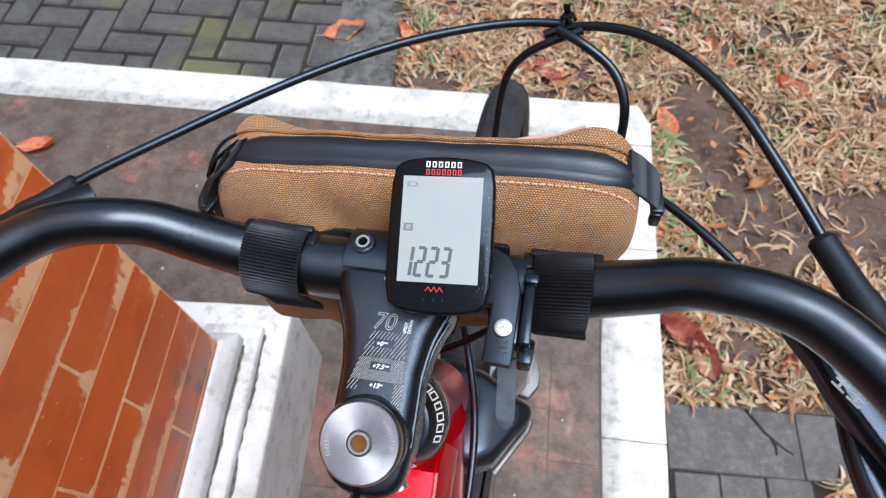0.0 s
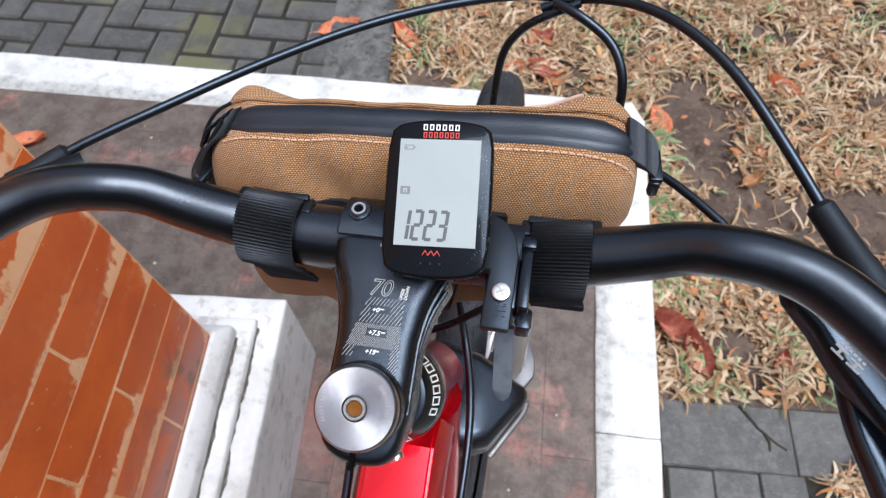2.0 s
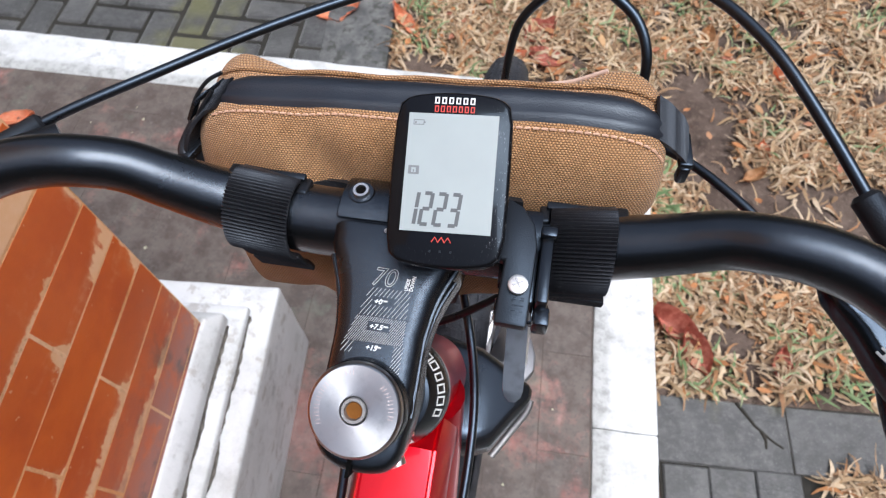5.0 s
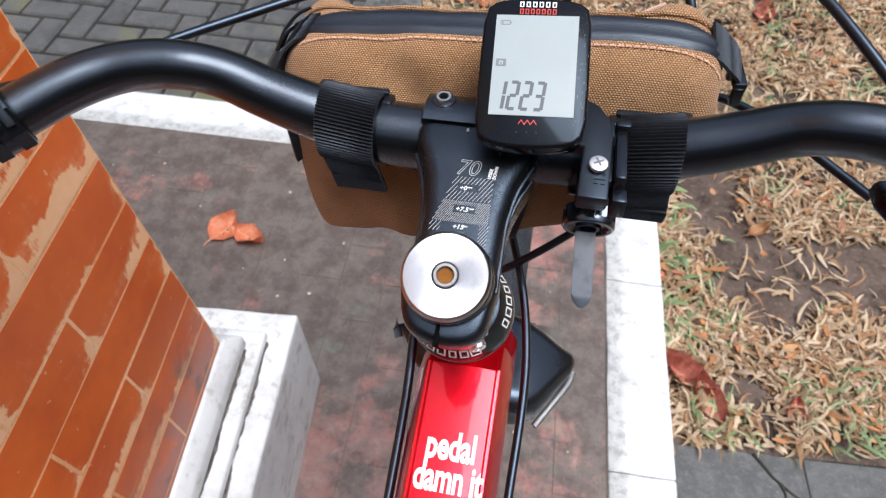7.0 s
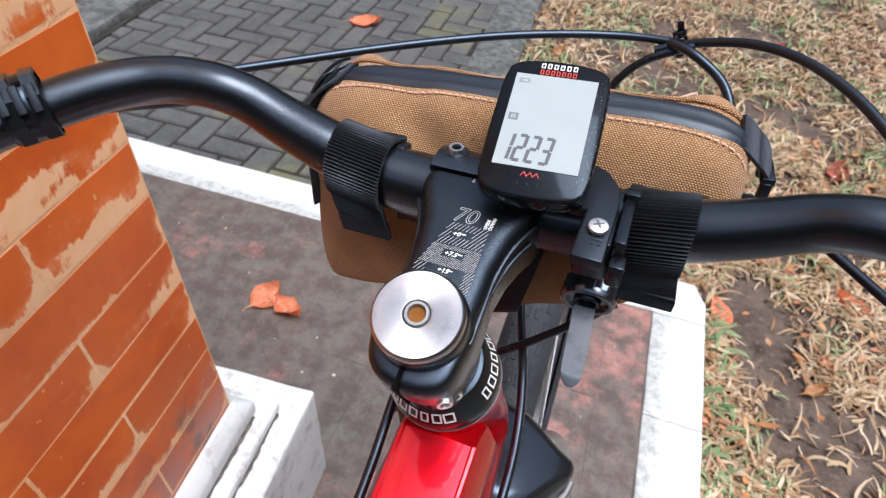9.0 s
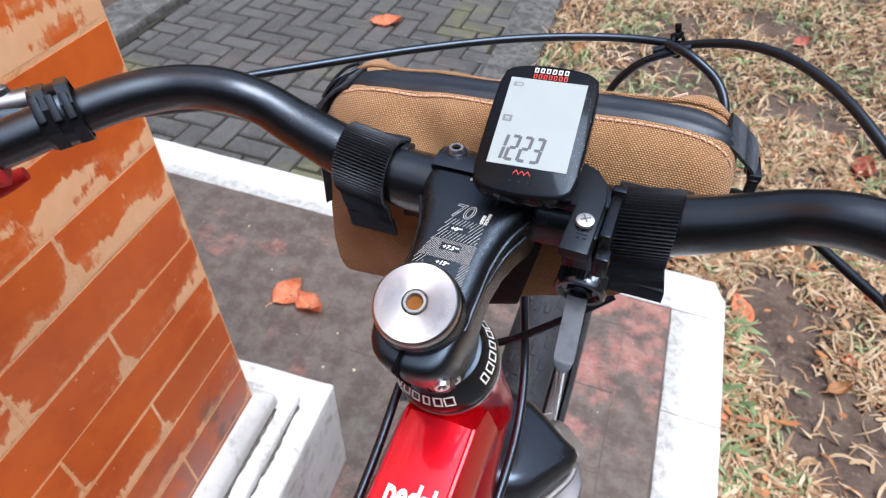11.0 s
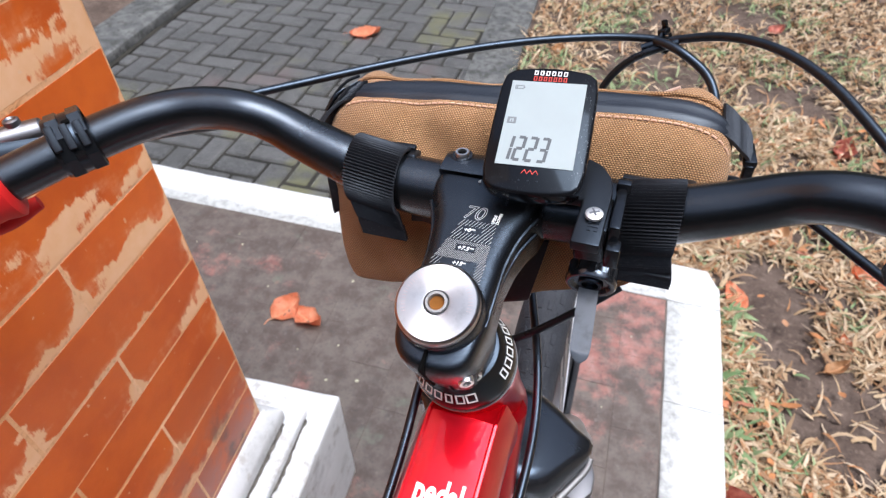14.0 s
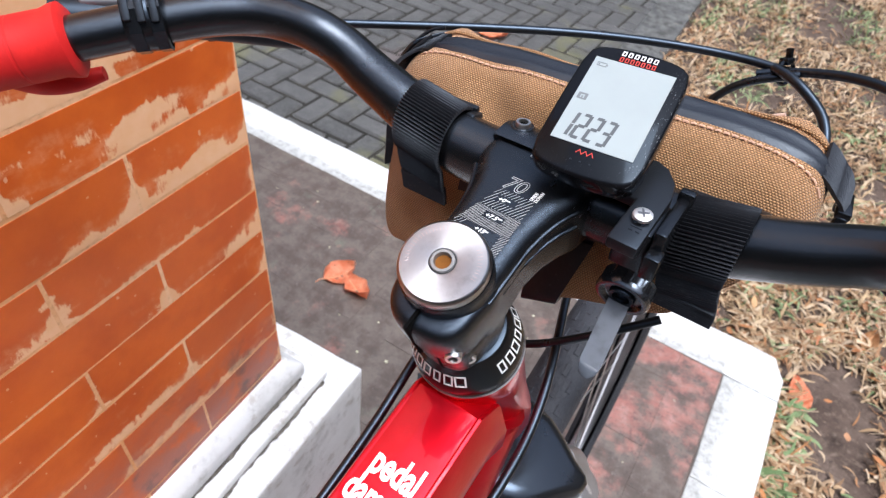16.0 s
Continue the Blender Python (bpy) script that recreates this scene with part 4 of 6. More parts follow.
fork = part("fork_crown", crown_arm(0.0, 0.0), M_FORK, bike, "gloss black fork crown", COCKPIT, angle=60)
trim = spline([(0.0690, -0.0060, -0.2170), (0.0668, -0.0145, -0.2215), (0.0570, -0.0295, -0.2275), (0.0455, -0.0480, -0.2300)], 5)
part("crown_trim", tube(trim, 0.0026, 12, squash=0.8), M_DULL_SILVER, fork, "dull silver lower edge", COCKPIT)
AXLE = Vector((0.0, 0.250, -0.622))
for s in (-1, 1):
    a = Vector((s * 0.047, CROWN.y + 0.004, CROWN.z - 0.018))
    b = Vector((s * 0.058, AXLE.y - 0.012, AXLE.z))
    leg = part("fork_leg", tube([a, a.lerp(b, 0.12), a.lerp(b, 0.45), a.lerp(b, 0.62), b], lambda t: (0.0080, 0.0155, 0.0155, 0.0185, 0.0185)[round(t * 4)], 24), M_DARKSTEEL, bike, "dark metallic fork leg", COCKPIT)
    part("leg_bracket", slab([(s * x, y) for x, y in ((0.040, 0.098), (0.070, 0.090), (0.082, 0.108), (0.082, 0.128), (0.074, 0.150), (0.060, 0.160))], -0.505, -0.488, 0.004), M_DULL, leg, "dull grey bracket on the fork leg", COCKPIT)
    # the highlight along the leg, modelled as a thin bright steel line
    part("leg_highlight", tube([a.lerp(b, 0.14) + Vector((s * 0.0155, -0.004, 0)), a.lerp(b, 0.6) + Vector((s * 0.0155, -0.004, 0))], 0.0016, 8), M_STEEL, leg, "bright silver line for the leg's highlight", COCKPIT)
WHEEL = COCKPIT @ Matrix.Translation(AXLE) @ pose(0, 0, 0, 0, 90, 0)
wheel = part("front_wheel", lathe([(0.300, -0.011), (0.312, -0.012), (0.314, 0.0), (0.312, 0.012), (0.300, 0.011), (0.298, 0.0), (0.300, -0.011)], 96), M_DARKSTEEL, bike, "dark front wheel rim", WHEEL)
prof = [(0.330 + 0.0265 * math.cos(a), 0.0265 * math.sin(a)) for a in [radians(-140 + 280 * k / 16) for k in range(17)]]
part("tyre", lathe(prof, 128), M_TYRE, wheel, "dusty black tyre", WHEEL)
knobs = bmesh.new()
for k in range(96):
    for row, w in ((-0.62, 0.006), (-0.2, 0.006), (0.2, 0.006), (0.62, 0.006)):
        a = 2 * math.pi * (k + (0.5 if abs(row) > 0.4 else 0)) / 96
        rr = 0.330 + 0.0262 * math.cos(row)
        b = box(-0.001, 0.0009, -0.0062, 0.0062, -w / 2, w / 2, 0.0006, 1)
        b.transform(Matrix.Rotation(a, 4, "Z") @ Matrix.Translation((rr, 0, 0.0262 * math.sin(row))) @ Matrix.Rotation(-row, 4, "Y"))
        join(knobs, b)
part("tread", knobs, M_TYRE, wheel, "", WHEEL, False)
part("hub", lathe([(0, -0.05), (0.012, -0.05), (0.012, -0.03), (0.024, -0.028), (0.024, -0.024), (0.014, -0.02), (0.014, 0.02), (0.024, 0.024), (0.024, 0.028), (0.012, 0.03), (0.012, 0.05), (0, 0.05)], 24), M_DARKSTEEL, wheel, "", WHEEL)
for k in range(28):
    a = 2 * math.pi * k / 28
    c = a + (0.45 if k % 2 else -0.45)
    zz = 0.025 if k % 4 < 2 else -0.025
    part("spoke", tube([(0.023 * math.cos(c), 0.023 * math.sin(c), zz), (0.300 * math.cos(a), 0.300 * math.sin(a), 0)], 0.0011, 6), M_STEEL, wheel, "", WHEEL)

# cables
def cable(name, pts, r):
    """A housing along the points, with its bends rounded off."""
    fine = spline(pts, 8)
    for _ in range(36):
        fine = [fine[0]] + [(a + 2 * b + c) / 4 for a, b, c in zip(fine, fine[1:], fine[2:])] + [fine[-1]]
    part(name, tube(fine, r, 12), M_HOUSING, bike, "black cable housing", COCKPIT)


cable("brake_hose", [(0.066, 0.166, 0.018), (0.045, 0.168, 0.0175), (0.022, 0.165, 0.017), (-0.016, 0.153, 0.0165), (-0.052, 0.136, 0.0156), (-0.086, 0.114, 0.015), (-0.119, 0.089, 0.0148), (-0.146, 0.065, 0.015), (-0.175, 0.040, 0.0155), (-0.193, 0.024, 0.0145), (-0.215, 0.002, 0.012)], 0.0026)
cable("brake_hose", [(0.050, 0.162, 0.013), (0.066, 0.165, 0.0185), (0.083, 0.157, 0.026), (0.099, 0.147, 0.0325), (0.114, 0.134, 0.0365), (0.128, 0.120, 0.0380), (0.141, 0.105, 0.0365), (0.152, 0.091, 0.034), (0.164, 0.073, 0.0285), (0.178, 0.053, 0.021), (0.191, 0.033, 0.013), (0.205, 0.012, 0.006)], 0.0027)
cable("gear_cable", [(0.072, 0.160, 0.020), (0.060, 0.157, 0.016), (0.050, 0.156, 0.011), (0.040, 0.157, 0.003), (0.031, 0.156, -0.010), (0.026, 0.152, -0.022), (0.022, 0.135, -0.07), (0.020, 0.09, -0.13)], 0.0026)
cable("gear_cable", [(0.058, 0.158, 0.021), (0.070, 0.149, 0.022), (0.082, 0.144, 0.0165), (0.092, 0.138, 0.012), (0.099, 0.127, 0.004), (0.102, 0.117, -0.010), (0.098, 0.105, -0.05), (0.08, 0.09, -0.10)], 0.0028)
cable("gear_cable", [(0.098, 0.100, -0.040), (0.112, 0.086, -0.026), (0.126, 0.074, -0.020), (0.148, 0.052, -0.018), (0.162, 0.038, -0.020), (0.185, 0.014, -0.022)], 0.0025)
cable("gear_cable", [(0.008, 0.050, -0.108), (0.014, 0.030, -0.112), (0.025, -0.002, -0.118), (0.0305, -0.024, -0.134), (0.034, -0.055, -0.142), (0.033, -0.10, -0.150), (0.029, -0.20, -0.178), (0.028, -0.40, -0.22)], 0.0027)
cable("brake_hose", [(-0.004, 0.006, -0.126), (0.012, 0.010, -0.119), (0.030, 0.0165, -0.106), (0.048, 0.023, -0.092), (0.066, 0.034, -0.080)], 0.0026)
cable("gear_cable", [(-0.022, 0.02, -0.10), (-0.034, -0.035, -0.088), (-0.0295, -0.073, -0.096), (-0.030, -0.105, -0.113), (-0.030, -0.15, -0.127), (-0.029, -0.30, -0.165)], 0.0026)
# cable tie where four housings cross
tie = tube([(0.0045 * math.cos(a) * 1.5, 0.0, 0.0045 * math.sin(a) * 1.5) for a in [2 * math.pi * k / 20 for k in range(20)]], 0.0012, 8)
box(-0.0032, 0.0032, -0.003, 0.003, 0.0045, 0.0085, 0.0008, bm=tie)
box(0.0004, 0.0026, -0.0018, 0.0018, 0.0080, 0.0135, 0.0004, bm=tie)
part("cable_tie", tie, M_PLASTIC, bike, "black cable tie with a cut tail", COCKPIT @ Matrix.Translation((0.064, 0.165, 0.0175)) @ pose(0, 0, 0, -18, 0, 62))


def boot(a, b, r0, r1):
    d = Vector(b) - Vector(a)
    steps = [(0.0, r0 * 0.62), (0.03, r0 * 0.95), (0.42, r0), (0.45, r0 * 1.12), (0.62, r1 * 1.02), (0.64, r1 * 0.92), (0.78, r1 * 0.95), (0.80, r1 * 0.80), (1.0, r1 * 0.78)]
    return tube([Vector(a) + d * t for t, _ in steps], lambda t: steps[round(t * (len(steps) - 1))][1], 20)


# right-hand brake lever
part("hose_boot", boot((0.187, 0.038, 0.0145), (0.228, -0.020, -0.004), 0.0066, 0.0074), M_RUBBER, bike, "black rubber hose boot", COCKPIT)
secs = []
for y, cx, w, zc, h in ((0.003, 0.179, 0.010, -0.004, 0.010), (-0.004, 0.182, 0.013, -0.005, 0.013), (-0.012, 0.189, 0.014, -0.007, 0.014), (-0.016, 0.197, 0.020, -0.010, 0.015), (-0.030, 0.205, 0.021, -0.012, 0.016), (-0.048, 0.217, 0.022, -0.014, 0.017), (-0.075, 0.236, 0.024, -0.016, 0.018), (-0.10, 0.256, 0.024, -0.016, 0.018)):
    secs.append([(cx + a, y, zc + b) for a, b in rounded(w, h, min(w, h) * 0.32, 4)])
lever = part("brake_lever_body", loft(secs), M_PLASTIC, bike, "black brake lever body with pale mark", COCKPIT)
MARK = COCKPIT @ Matrix.Translation((0.1985, -0.0290, -0.0038)) @ pose(0, 0, 0, 2, 4, -46)
M_FADED = Mat("faded_grey_print", (0.24, 0.24, 0.24), 0.5).m
for x in (-0.0068, 0.0012):
    part("lever_mark", bars([(x, x + 0.0066, 0.0008, 0.0020), (x, x + 0.0066, -0.0024, -0.0012), (x + 0.0026, x + 0.0040, -0.0012, 0.0008)]), M_FADED, lever, "grey block mark", MARK)
part("lever_mark", bars([(-0.0062 + 0.0023 * k, -0.0046 + 0.0023 * k, 0.0030, 0.0044) for k in range(6)]), M_FADED, lever, "row of small grey bars", MARK)
secs = []
for t in range(15):
    k = t / 14
    p = Vector((0.206, -0.030, -0.020)).lerp(Vector((0.232, -0.125, -0.030)), k) + Vector((-0.003 * math.sin(k * math.pi), 0, 0))
    w = 0.011 + 0.003 * math.sin(min(1, k * 2.2) * math.pi)
    secs.append([(p.x + a, p.y, p.z + b) for a, b in rounded(w, 0.011, 0.004, 4)])
part("brake_lever_blade", loft(secs), M_FORK, bike, "gloss black brake lever blade", COCKPIT)
part("lever_pivot", lathe([(0, 0.0), (0.006, 0.0), (0.0065, -0.001), (0.0065, -0.02), (0, -0.02)], 24), M_FORK, bike, "", COCKPIT @ Matrix.Translation((0.226, -0.055, -0.002)))


# left-hand brake clamp, hose boot and grip
def along(a, b):
    d = (Vector(b) - Vector(a)).normalized()
    return Matrix.Translation(a) @ d.to_track_quat("Z", "Y").to_matrix().to_4x4()


LEFT = along((-0.207, -0.054, 0.0365), (-0.235, -0.090, 0.034))
collar = part("lever_clamp", lathe([(0.0113, -0.006), (0.0150, -0.006), (0.0156, -0.004), (0.0156, 0.010), (0.0150, 0.012), (0.0113, 0.012)], 32), M_PLASTIC, bike, "black hinged lever clamp", COCKPIT @ LEFT)
for z in (-0.0035, 0.0070):
    part("clamp_rib", lathe([(0.0152, z - 0.0034), (0.0168, z - 0.0028), (0.0168, z + 0.0028), (0.0152, z + 0.0034)], 9), M_PLASTIC, collar, "", COCKPIT @ LEFT)
part("clamp_ear", box(-0.0175, -0.0095, -0.0065, 0.0065, -0.006, 0.0115, 0.0018), M_PLASTIC, collar, "", COCKPIT @ LEFT @ pose(0, 0, 0, 0, 0, 30))
for z, swing in ((-0.0052, 38), (0.0010, 40), (0.0074, 44)):
    part("clamp_rib", box(0.0140, 0.0170, -0.0066, 0.0066, z, z + 0.0038, 0.0009), M_RUBBER, collar, "", COCKPIT @ LEFT @ pose(0, 0, 0, 0, 0, swing))
part("pin_slot", box(0.0150, 0.0163, -0.0011, 0.0011, -0.0010, 0.0028, 0.0004), M_GAP_SHADE, collar, "dark hinge slot", COCKPIT @ LEFT @ pose(0, 0, 0, 0, 0, 68))
part("clamp_screw", lathe([(0, 0.0), (0.0016, 0.0), (0.002, 0.002), (0.0034, 0.002), (0.0036, 0.0), (0.0036, -0.004), (0, -0.004)], 20), M_STEEL, collar, "bright steel screw", COCKPIT @ LEFT @ pose(0, 0, 0, 0, 0, 30) @ pose(-0.0178, 0.0, 0.003, 0, -90, 0))
part("brake_lever_body", tube([(-0.178, 0.020, 0.012), (-0.205, -0.006, 0.018), (-0.232, -0.040, 0.026), (-0.262, -0.075, 0.030)], lambda t: 0.0085 + 0.0035 * t, 20, squash=0.85), M_MATTE, bike, "black brake lever body", COCKPIT)
part("barrel_adjuster", lathe([(0, 0.0), (0.0060, 0.0), (0.0066, 0.0008), (0.0066, 0.020), (0.0058, 0.021), (0, 0.021)], 28), M_DARKSTEEL, bike, "dark grey adjuster barrel", COCKPIT @ along((-0.238, -0.048, 0.035), (-0.270, -0.082, 0.035)))
part("adjuster_screw", lathe([(0, 0.003), (0.0022, 0.003), (0.0030, 0.004), (0.0040, 0.0035), (0.0042, -0.002), (0, -0.002)], 24), M_DARKSTEEL, bike, "grey steel dome screw", COCKPIT @ Matrix.Translation((-0.247, -0.056, 0.0405)))
part("hose_boot", boot((-0.190, 0.0265, 0.0148), (-0.226, -0.010, 0.010), 0.0055, 0.0068), M_RUBBER, bike, "black rubber hose boot", COCKPIT)
g0, g1 = Vector((-0.2300, -0.0836, 0.0284)), Vector((-0.290, -0.160, 0.013))
steps = [(0.0, 0.0155), (0.02, 0.0184), (0.05, 0.0180), (0.10, 0.0166), (0.245, 0.0166), (0.25, 0.0161), (0.26, 0.0161), (0.265, 0.0166), (0.50, 0.0166), (0.505, 0.0161), (0.515, 0.0161), (0.52, 0.0167), (1.0, 0.0168)]
part("grip", tube([g0.lerp(g1, t) for t, _ in steps], lambda t: steps[round(t * (len(steps) - 1))][1], 32), M_GRIP, bike, "bright red rubber grip", COCKPIT)
part("grip_tongue", tube(spline([(-0.262, -0.108, 0.012), (-0.260, -0.094, 0.000), (-0.254, -0.080, -0.004), (-0.245, -0.067, -0.001)], 5), lambda t: 0.0130 - 0.0080 * t, 14, squash=0.75), M_GRIP, bike, "red grip tongue", COCKPIT)
g2 = [Vector((0.2335, -0.0880, 0.0342)), Vector((0.290, -0.160, 0.029))]
part("grip", tube([g2[0].lerp(g2[1], t) for t, _ in steps], lambda t: steps[round(t * (len(steps) - 1))][1], 32), M_GRIP, bike, "bright red rubber grip", COCKPIT)

# ---- the handlebar bag ----
bag = thing("handlebar_bag", COCKPIT @ Matrix.Translation((0, 0.07, -0.09)), "tan canvas handlebar bag with black zip, strapped to the bar", "bag")
BX, BY, BZ = (-0.1225, 0.1070), (0.0175, 0.0800), (-0.0800, 0.0310)
CX, CY = sum(BX) / 2, sum(BY) / 2
HX, HY = (BX[1] - BX[0]) / 2, (BY[1] - BY[0]) / 2


def power(v, e):
    return math.copysign(abs(v) ** e, v)


def bag_point(u, a, grow=0.0):
    """A point on the bag's skin: u along x from -1 to 1, the angle a round it."""
    top = math.sin(a) > 0
    s = max(0.0, 1 - abs(u) ** (7.0 if top else 7.0 - 30.0 * math.sin(a))) ** (1 / 3.2)
    x = CX + (HX + grow) * u
    # the top rises and the bottom rises more towards the right-hand end, where the bag is shallower
    high, low = BZ[1] + 0.055 * x, BZ[0] + 0.11 * x + 0.20 * max(0.0, x)
    mid = (high + low) / 2
    y = CY + (HY + grow) * s * power(math.cos(a), 0.50) + (0.009 * math.sin(a) if top else 0.0)
    z = mid + ((high - low) / 2 + grow) * s ** (0.8 if top else 0.8 + 0.45 * math.sin(a)) * power(math.sin(a), 0.42 if top else 0.42 + 0.20 * math.sin(a))
    if top:
        back = min(1.6, max(0.0, (y - 0.060) / 0.016))
        z -= 0.0150 * back ** 1.5 * (1 - abs(u) ** 2.4 * 0.95)
        z += 0.0095 * min(1.0, back) * math.exp(-(((abs(u) - (0.80 if u > 0 else 0.80)) / (0.16 if u > 0 else 0.15)) ** 2))
    else:
        # below its middle the bag leans back under the bar and narrows
        down = min(1.0, (mid - z) / ((high - low) / 2))
        y -= 0.022 * down
        x -= (0.018 if u < 0 else 0.036) * u * down
    p = Vector((x, y, z))
    w = (0.0028 * noise.noise(p * 26) + 0.0016 * noise.noise(p * 60)) * (0.35 if top else 1.0 - 0.7 * min(1.0, max(0.0, -math.sin(a) - 0.4) * 3))
    p.y += w * 1.2 - 0.0050 * math.exp(-(((p.x + 0.052) / 0.018) ** 2)) * (1 if math.cos(a) < 0 else 0) * math.sin(p.z * 110 + p.x * 60)
    p.z += w * 0.8
    return p


us = [math.sin(radians(90 * k)) for k in [i / 36 for i in range(-36, 37)]]
us = [max(-0.9995, min(0.9995, v)) for v in us]
part("body", loft([[bag_point(u, 2 * math.pi * k / 88) for k in range(88)] for u in us]), M_CANVAS, bag, "tan woven canvas", COCKPIT, angle=80)


def skin(x, y, lift=0.0):
    """The bag's top at x, y."""
    u = max(-0.985, min(0.985, (x - CX) / HX))
    lo, hi = math.pi * 0.02, math.pi * 0.98
    for _ in range(40):
        a = (lo + hi) / 2
        if bag_point(u, a).y > y:
            lo = a
        else:
            hi = a
    p = bag_point(u, a)
    return Vector((x, p.y, p.z + lift))


n = 60
rows = []
for k in range(n + 1):
    x = -0.1085 + 0.2135 * k / n
    e = min(1.0, min(k, n - k) / 5)
    ys = [0.0415 + 0.0205 * j / 8 for j in range(9)]
    mid = 0.0515
    rows.append([skin(x, mid + (y - mid) * (0.55 + 0.45 * e), (-0.0012, 0.0016, 0.0021, 0.0015, 0.0026, 0.0031, 0.0024, 0.0013, -0.0012)[j]) for j, y in enumerate(ys)])
zipb = bmesh.new()
grid = [[zipb.verts.new(p) for p in r] for r in rows]
for a, b in zip(grid, grid[1:]):
    for j in range(8):
        zipb.faces.new((a[j], a[j + 1], b[j + 1], b[j]))
tape = part("zip_tape", zipb, M_ZIP, bag, "black coated zip tape", COCKPIT, angle=80)
part("zip_seam", tube([skin(-0.106 + 0.209 * k / 50, 0.0535, 0.0016) for k in range(51)], 0.0007, 8), M_ZIP, tape, "", COCKPIT)
seam = bmesh.new()
for yy in (0.0390,):
    for k in range(58):
        x = -0.105 + 0.2055 * k / 57
        a, b = skin(x, yy, 0.0005), skin(x + 0.0025, yy, 0.0005)
        tube([a, (a + b) / 2 + Vector((0, 0, 0.0004)), b], 0.00060, 6, seam)
part("stitching", seam, M_THREAD, bag, "tan stitches", COCKPIT)
part("welt", tube([skin(-0.108 + 0.213 * k / 50, 0.0640, 0.0008) for k in range(51)], 0.0012, 8), M_CANVAS, bag, "", COCKPIT)

part("lining", tube([skin(0.018 + 0.058 * k / 24, 0.0760, 0.0010) for k in range(25)], 0.0010, 8), Mat("pale_pink_lining", (0.62, 0.44, 0.35), 0.7).m, bag, "pale lining edge", COCKPIT)


def ribbed(pts, width, pitch=0.00150, amp=0.00080):
    """A strap whose outer face has fine ribs across it."""
    fine = spline([(0, *p) for p in pts], 24)
    total = [0.0]
    for a, b in zip(fine, fine[1:]):
        total.append(total[-1] + (b - a).length)
    m = int(total[-1] / (pitch / 8))
    out, thick = [], []
    j = 0
    for i in range(m + 1):
        d = total[-1] * i / m
        while j < len(total) - 2 and total[j + 1] < d:
            j += 1
        t = (d - total[j]) / max(1e-9, total[j + 1] - total[j])
        p = fine[j].lerp(fine[j + 1], min(1, t))
        out.append((p.y, p.z))
        plain = 1.0 - math.exp(-(((d / total[-1] - 0.20) / 0.09) ** 2))
        thick.append(-0.0017 - amp * plain * math.sin(2 * math.pi * d / pitch))
    return strip(out, width, thick)


def bar_strap(x0, x1, drop, tail):
    """Round the bar, over its top, then a free tail hanging behind and below it."""
    zc = 0.0052
    pts = [(0.017, -0.002)] + [(-0.001 + 0.0160 * math.cos(a) * (1.0 if math.cos(a) > 0 else 1.10), zc + 0.0160 * math.sin(a) * (1.04 if math.sin(a) > 0 else 1.0)) for a in [radians(d) for d in range(28, 222, 6)]] + [(-0.0128, -0.0135), ((tail - 0.0128) / 2, -0.021), (tail, drop)]
    b = ribbed(pts, (x0, x1))
    for v in b.verts:
        v.co.z += 0.18 * (abs(v.co.x) - 0.069) if v.co.z > -0.02 else 0.0
        v.co.x += (0.0034 if x0 > 0 else 0.0006) * max(0.0, min(1.0, (-0.004 - v.co.z) / 0.020)) if v.co.y < 0.008 else 0.0
    return b


for x0, x1, drop, tail in ((-0.0802, -0.0530, -0.0318, -0.0085), (0.0585, 0.0850, -0.031, -0.0075)):
    s = part("bar_strap", bar_strap(x0, x1, drop, tail), M_WEB, bag, "black ribbed hook-and-loop strap", COCKPIT, angle=85)
    for x in (x0, x1):
        z = 0.0170 + 0.20 * (abs(x) - 0.069)
        nub = box(-0.0026, 0.0026, -0.0052, 0.0052, -0.0022, 0.0022, 0.0014, 3)
        part("strap_loop", nub, M_MATTE, s, "black plastic loop", COCKPIT @ pose(x + (0.0022 if x == x1 else -0.0022), 0.0072, z, -16, 0, 0))
    z = 0.0172 + 0.20 * (abs((x0 + x1) / 2) - 0.069)
    part("loop_bar", box(x0 - 0.002, x1 + 0.002, -0.0018, 0.0018, -0.0014, 0.0014, 0.0008), M_MATTE, s, "", COCKPIT @ pose(0, 0.0115, z - 0.0010, 0, 0, 0))

# black backing panel between bag and bar, side straps and hooks
def backing(a0, a1, half, mid):
    angles = [radians(a0 + (a1 - a0) * k / 16) for k in range(17)]
    return loft([[bag_point(u, a, 0.0030) for a in angles] + [bag_point(u, a, -0.0010) for a in reversed(angles)] for u in [mid - half + 2 * half * i / 14 for i in range(15)]])


part("backing", backing(168, 181, 0.46, 0.0), M_WEB, bag, "black webbing backing", COCKPIT)
part("bottom_flap", backing(181.5, 262, 0.12, 0.17), M_WEB, bag, "black webbing flap", COCKPIT)
part("end_binding", backing(150, 183, 0.014, -0.962), M_WEB, bag, "black binding down the end seam", COCKPIT)


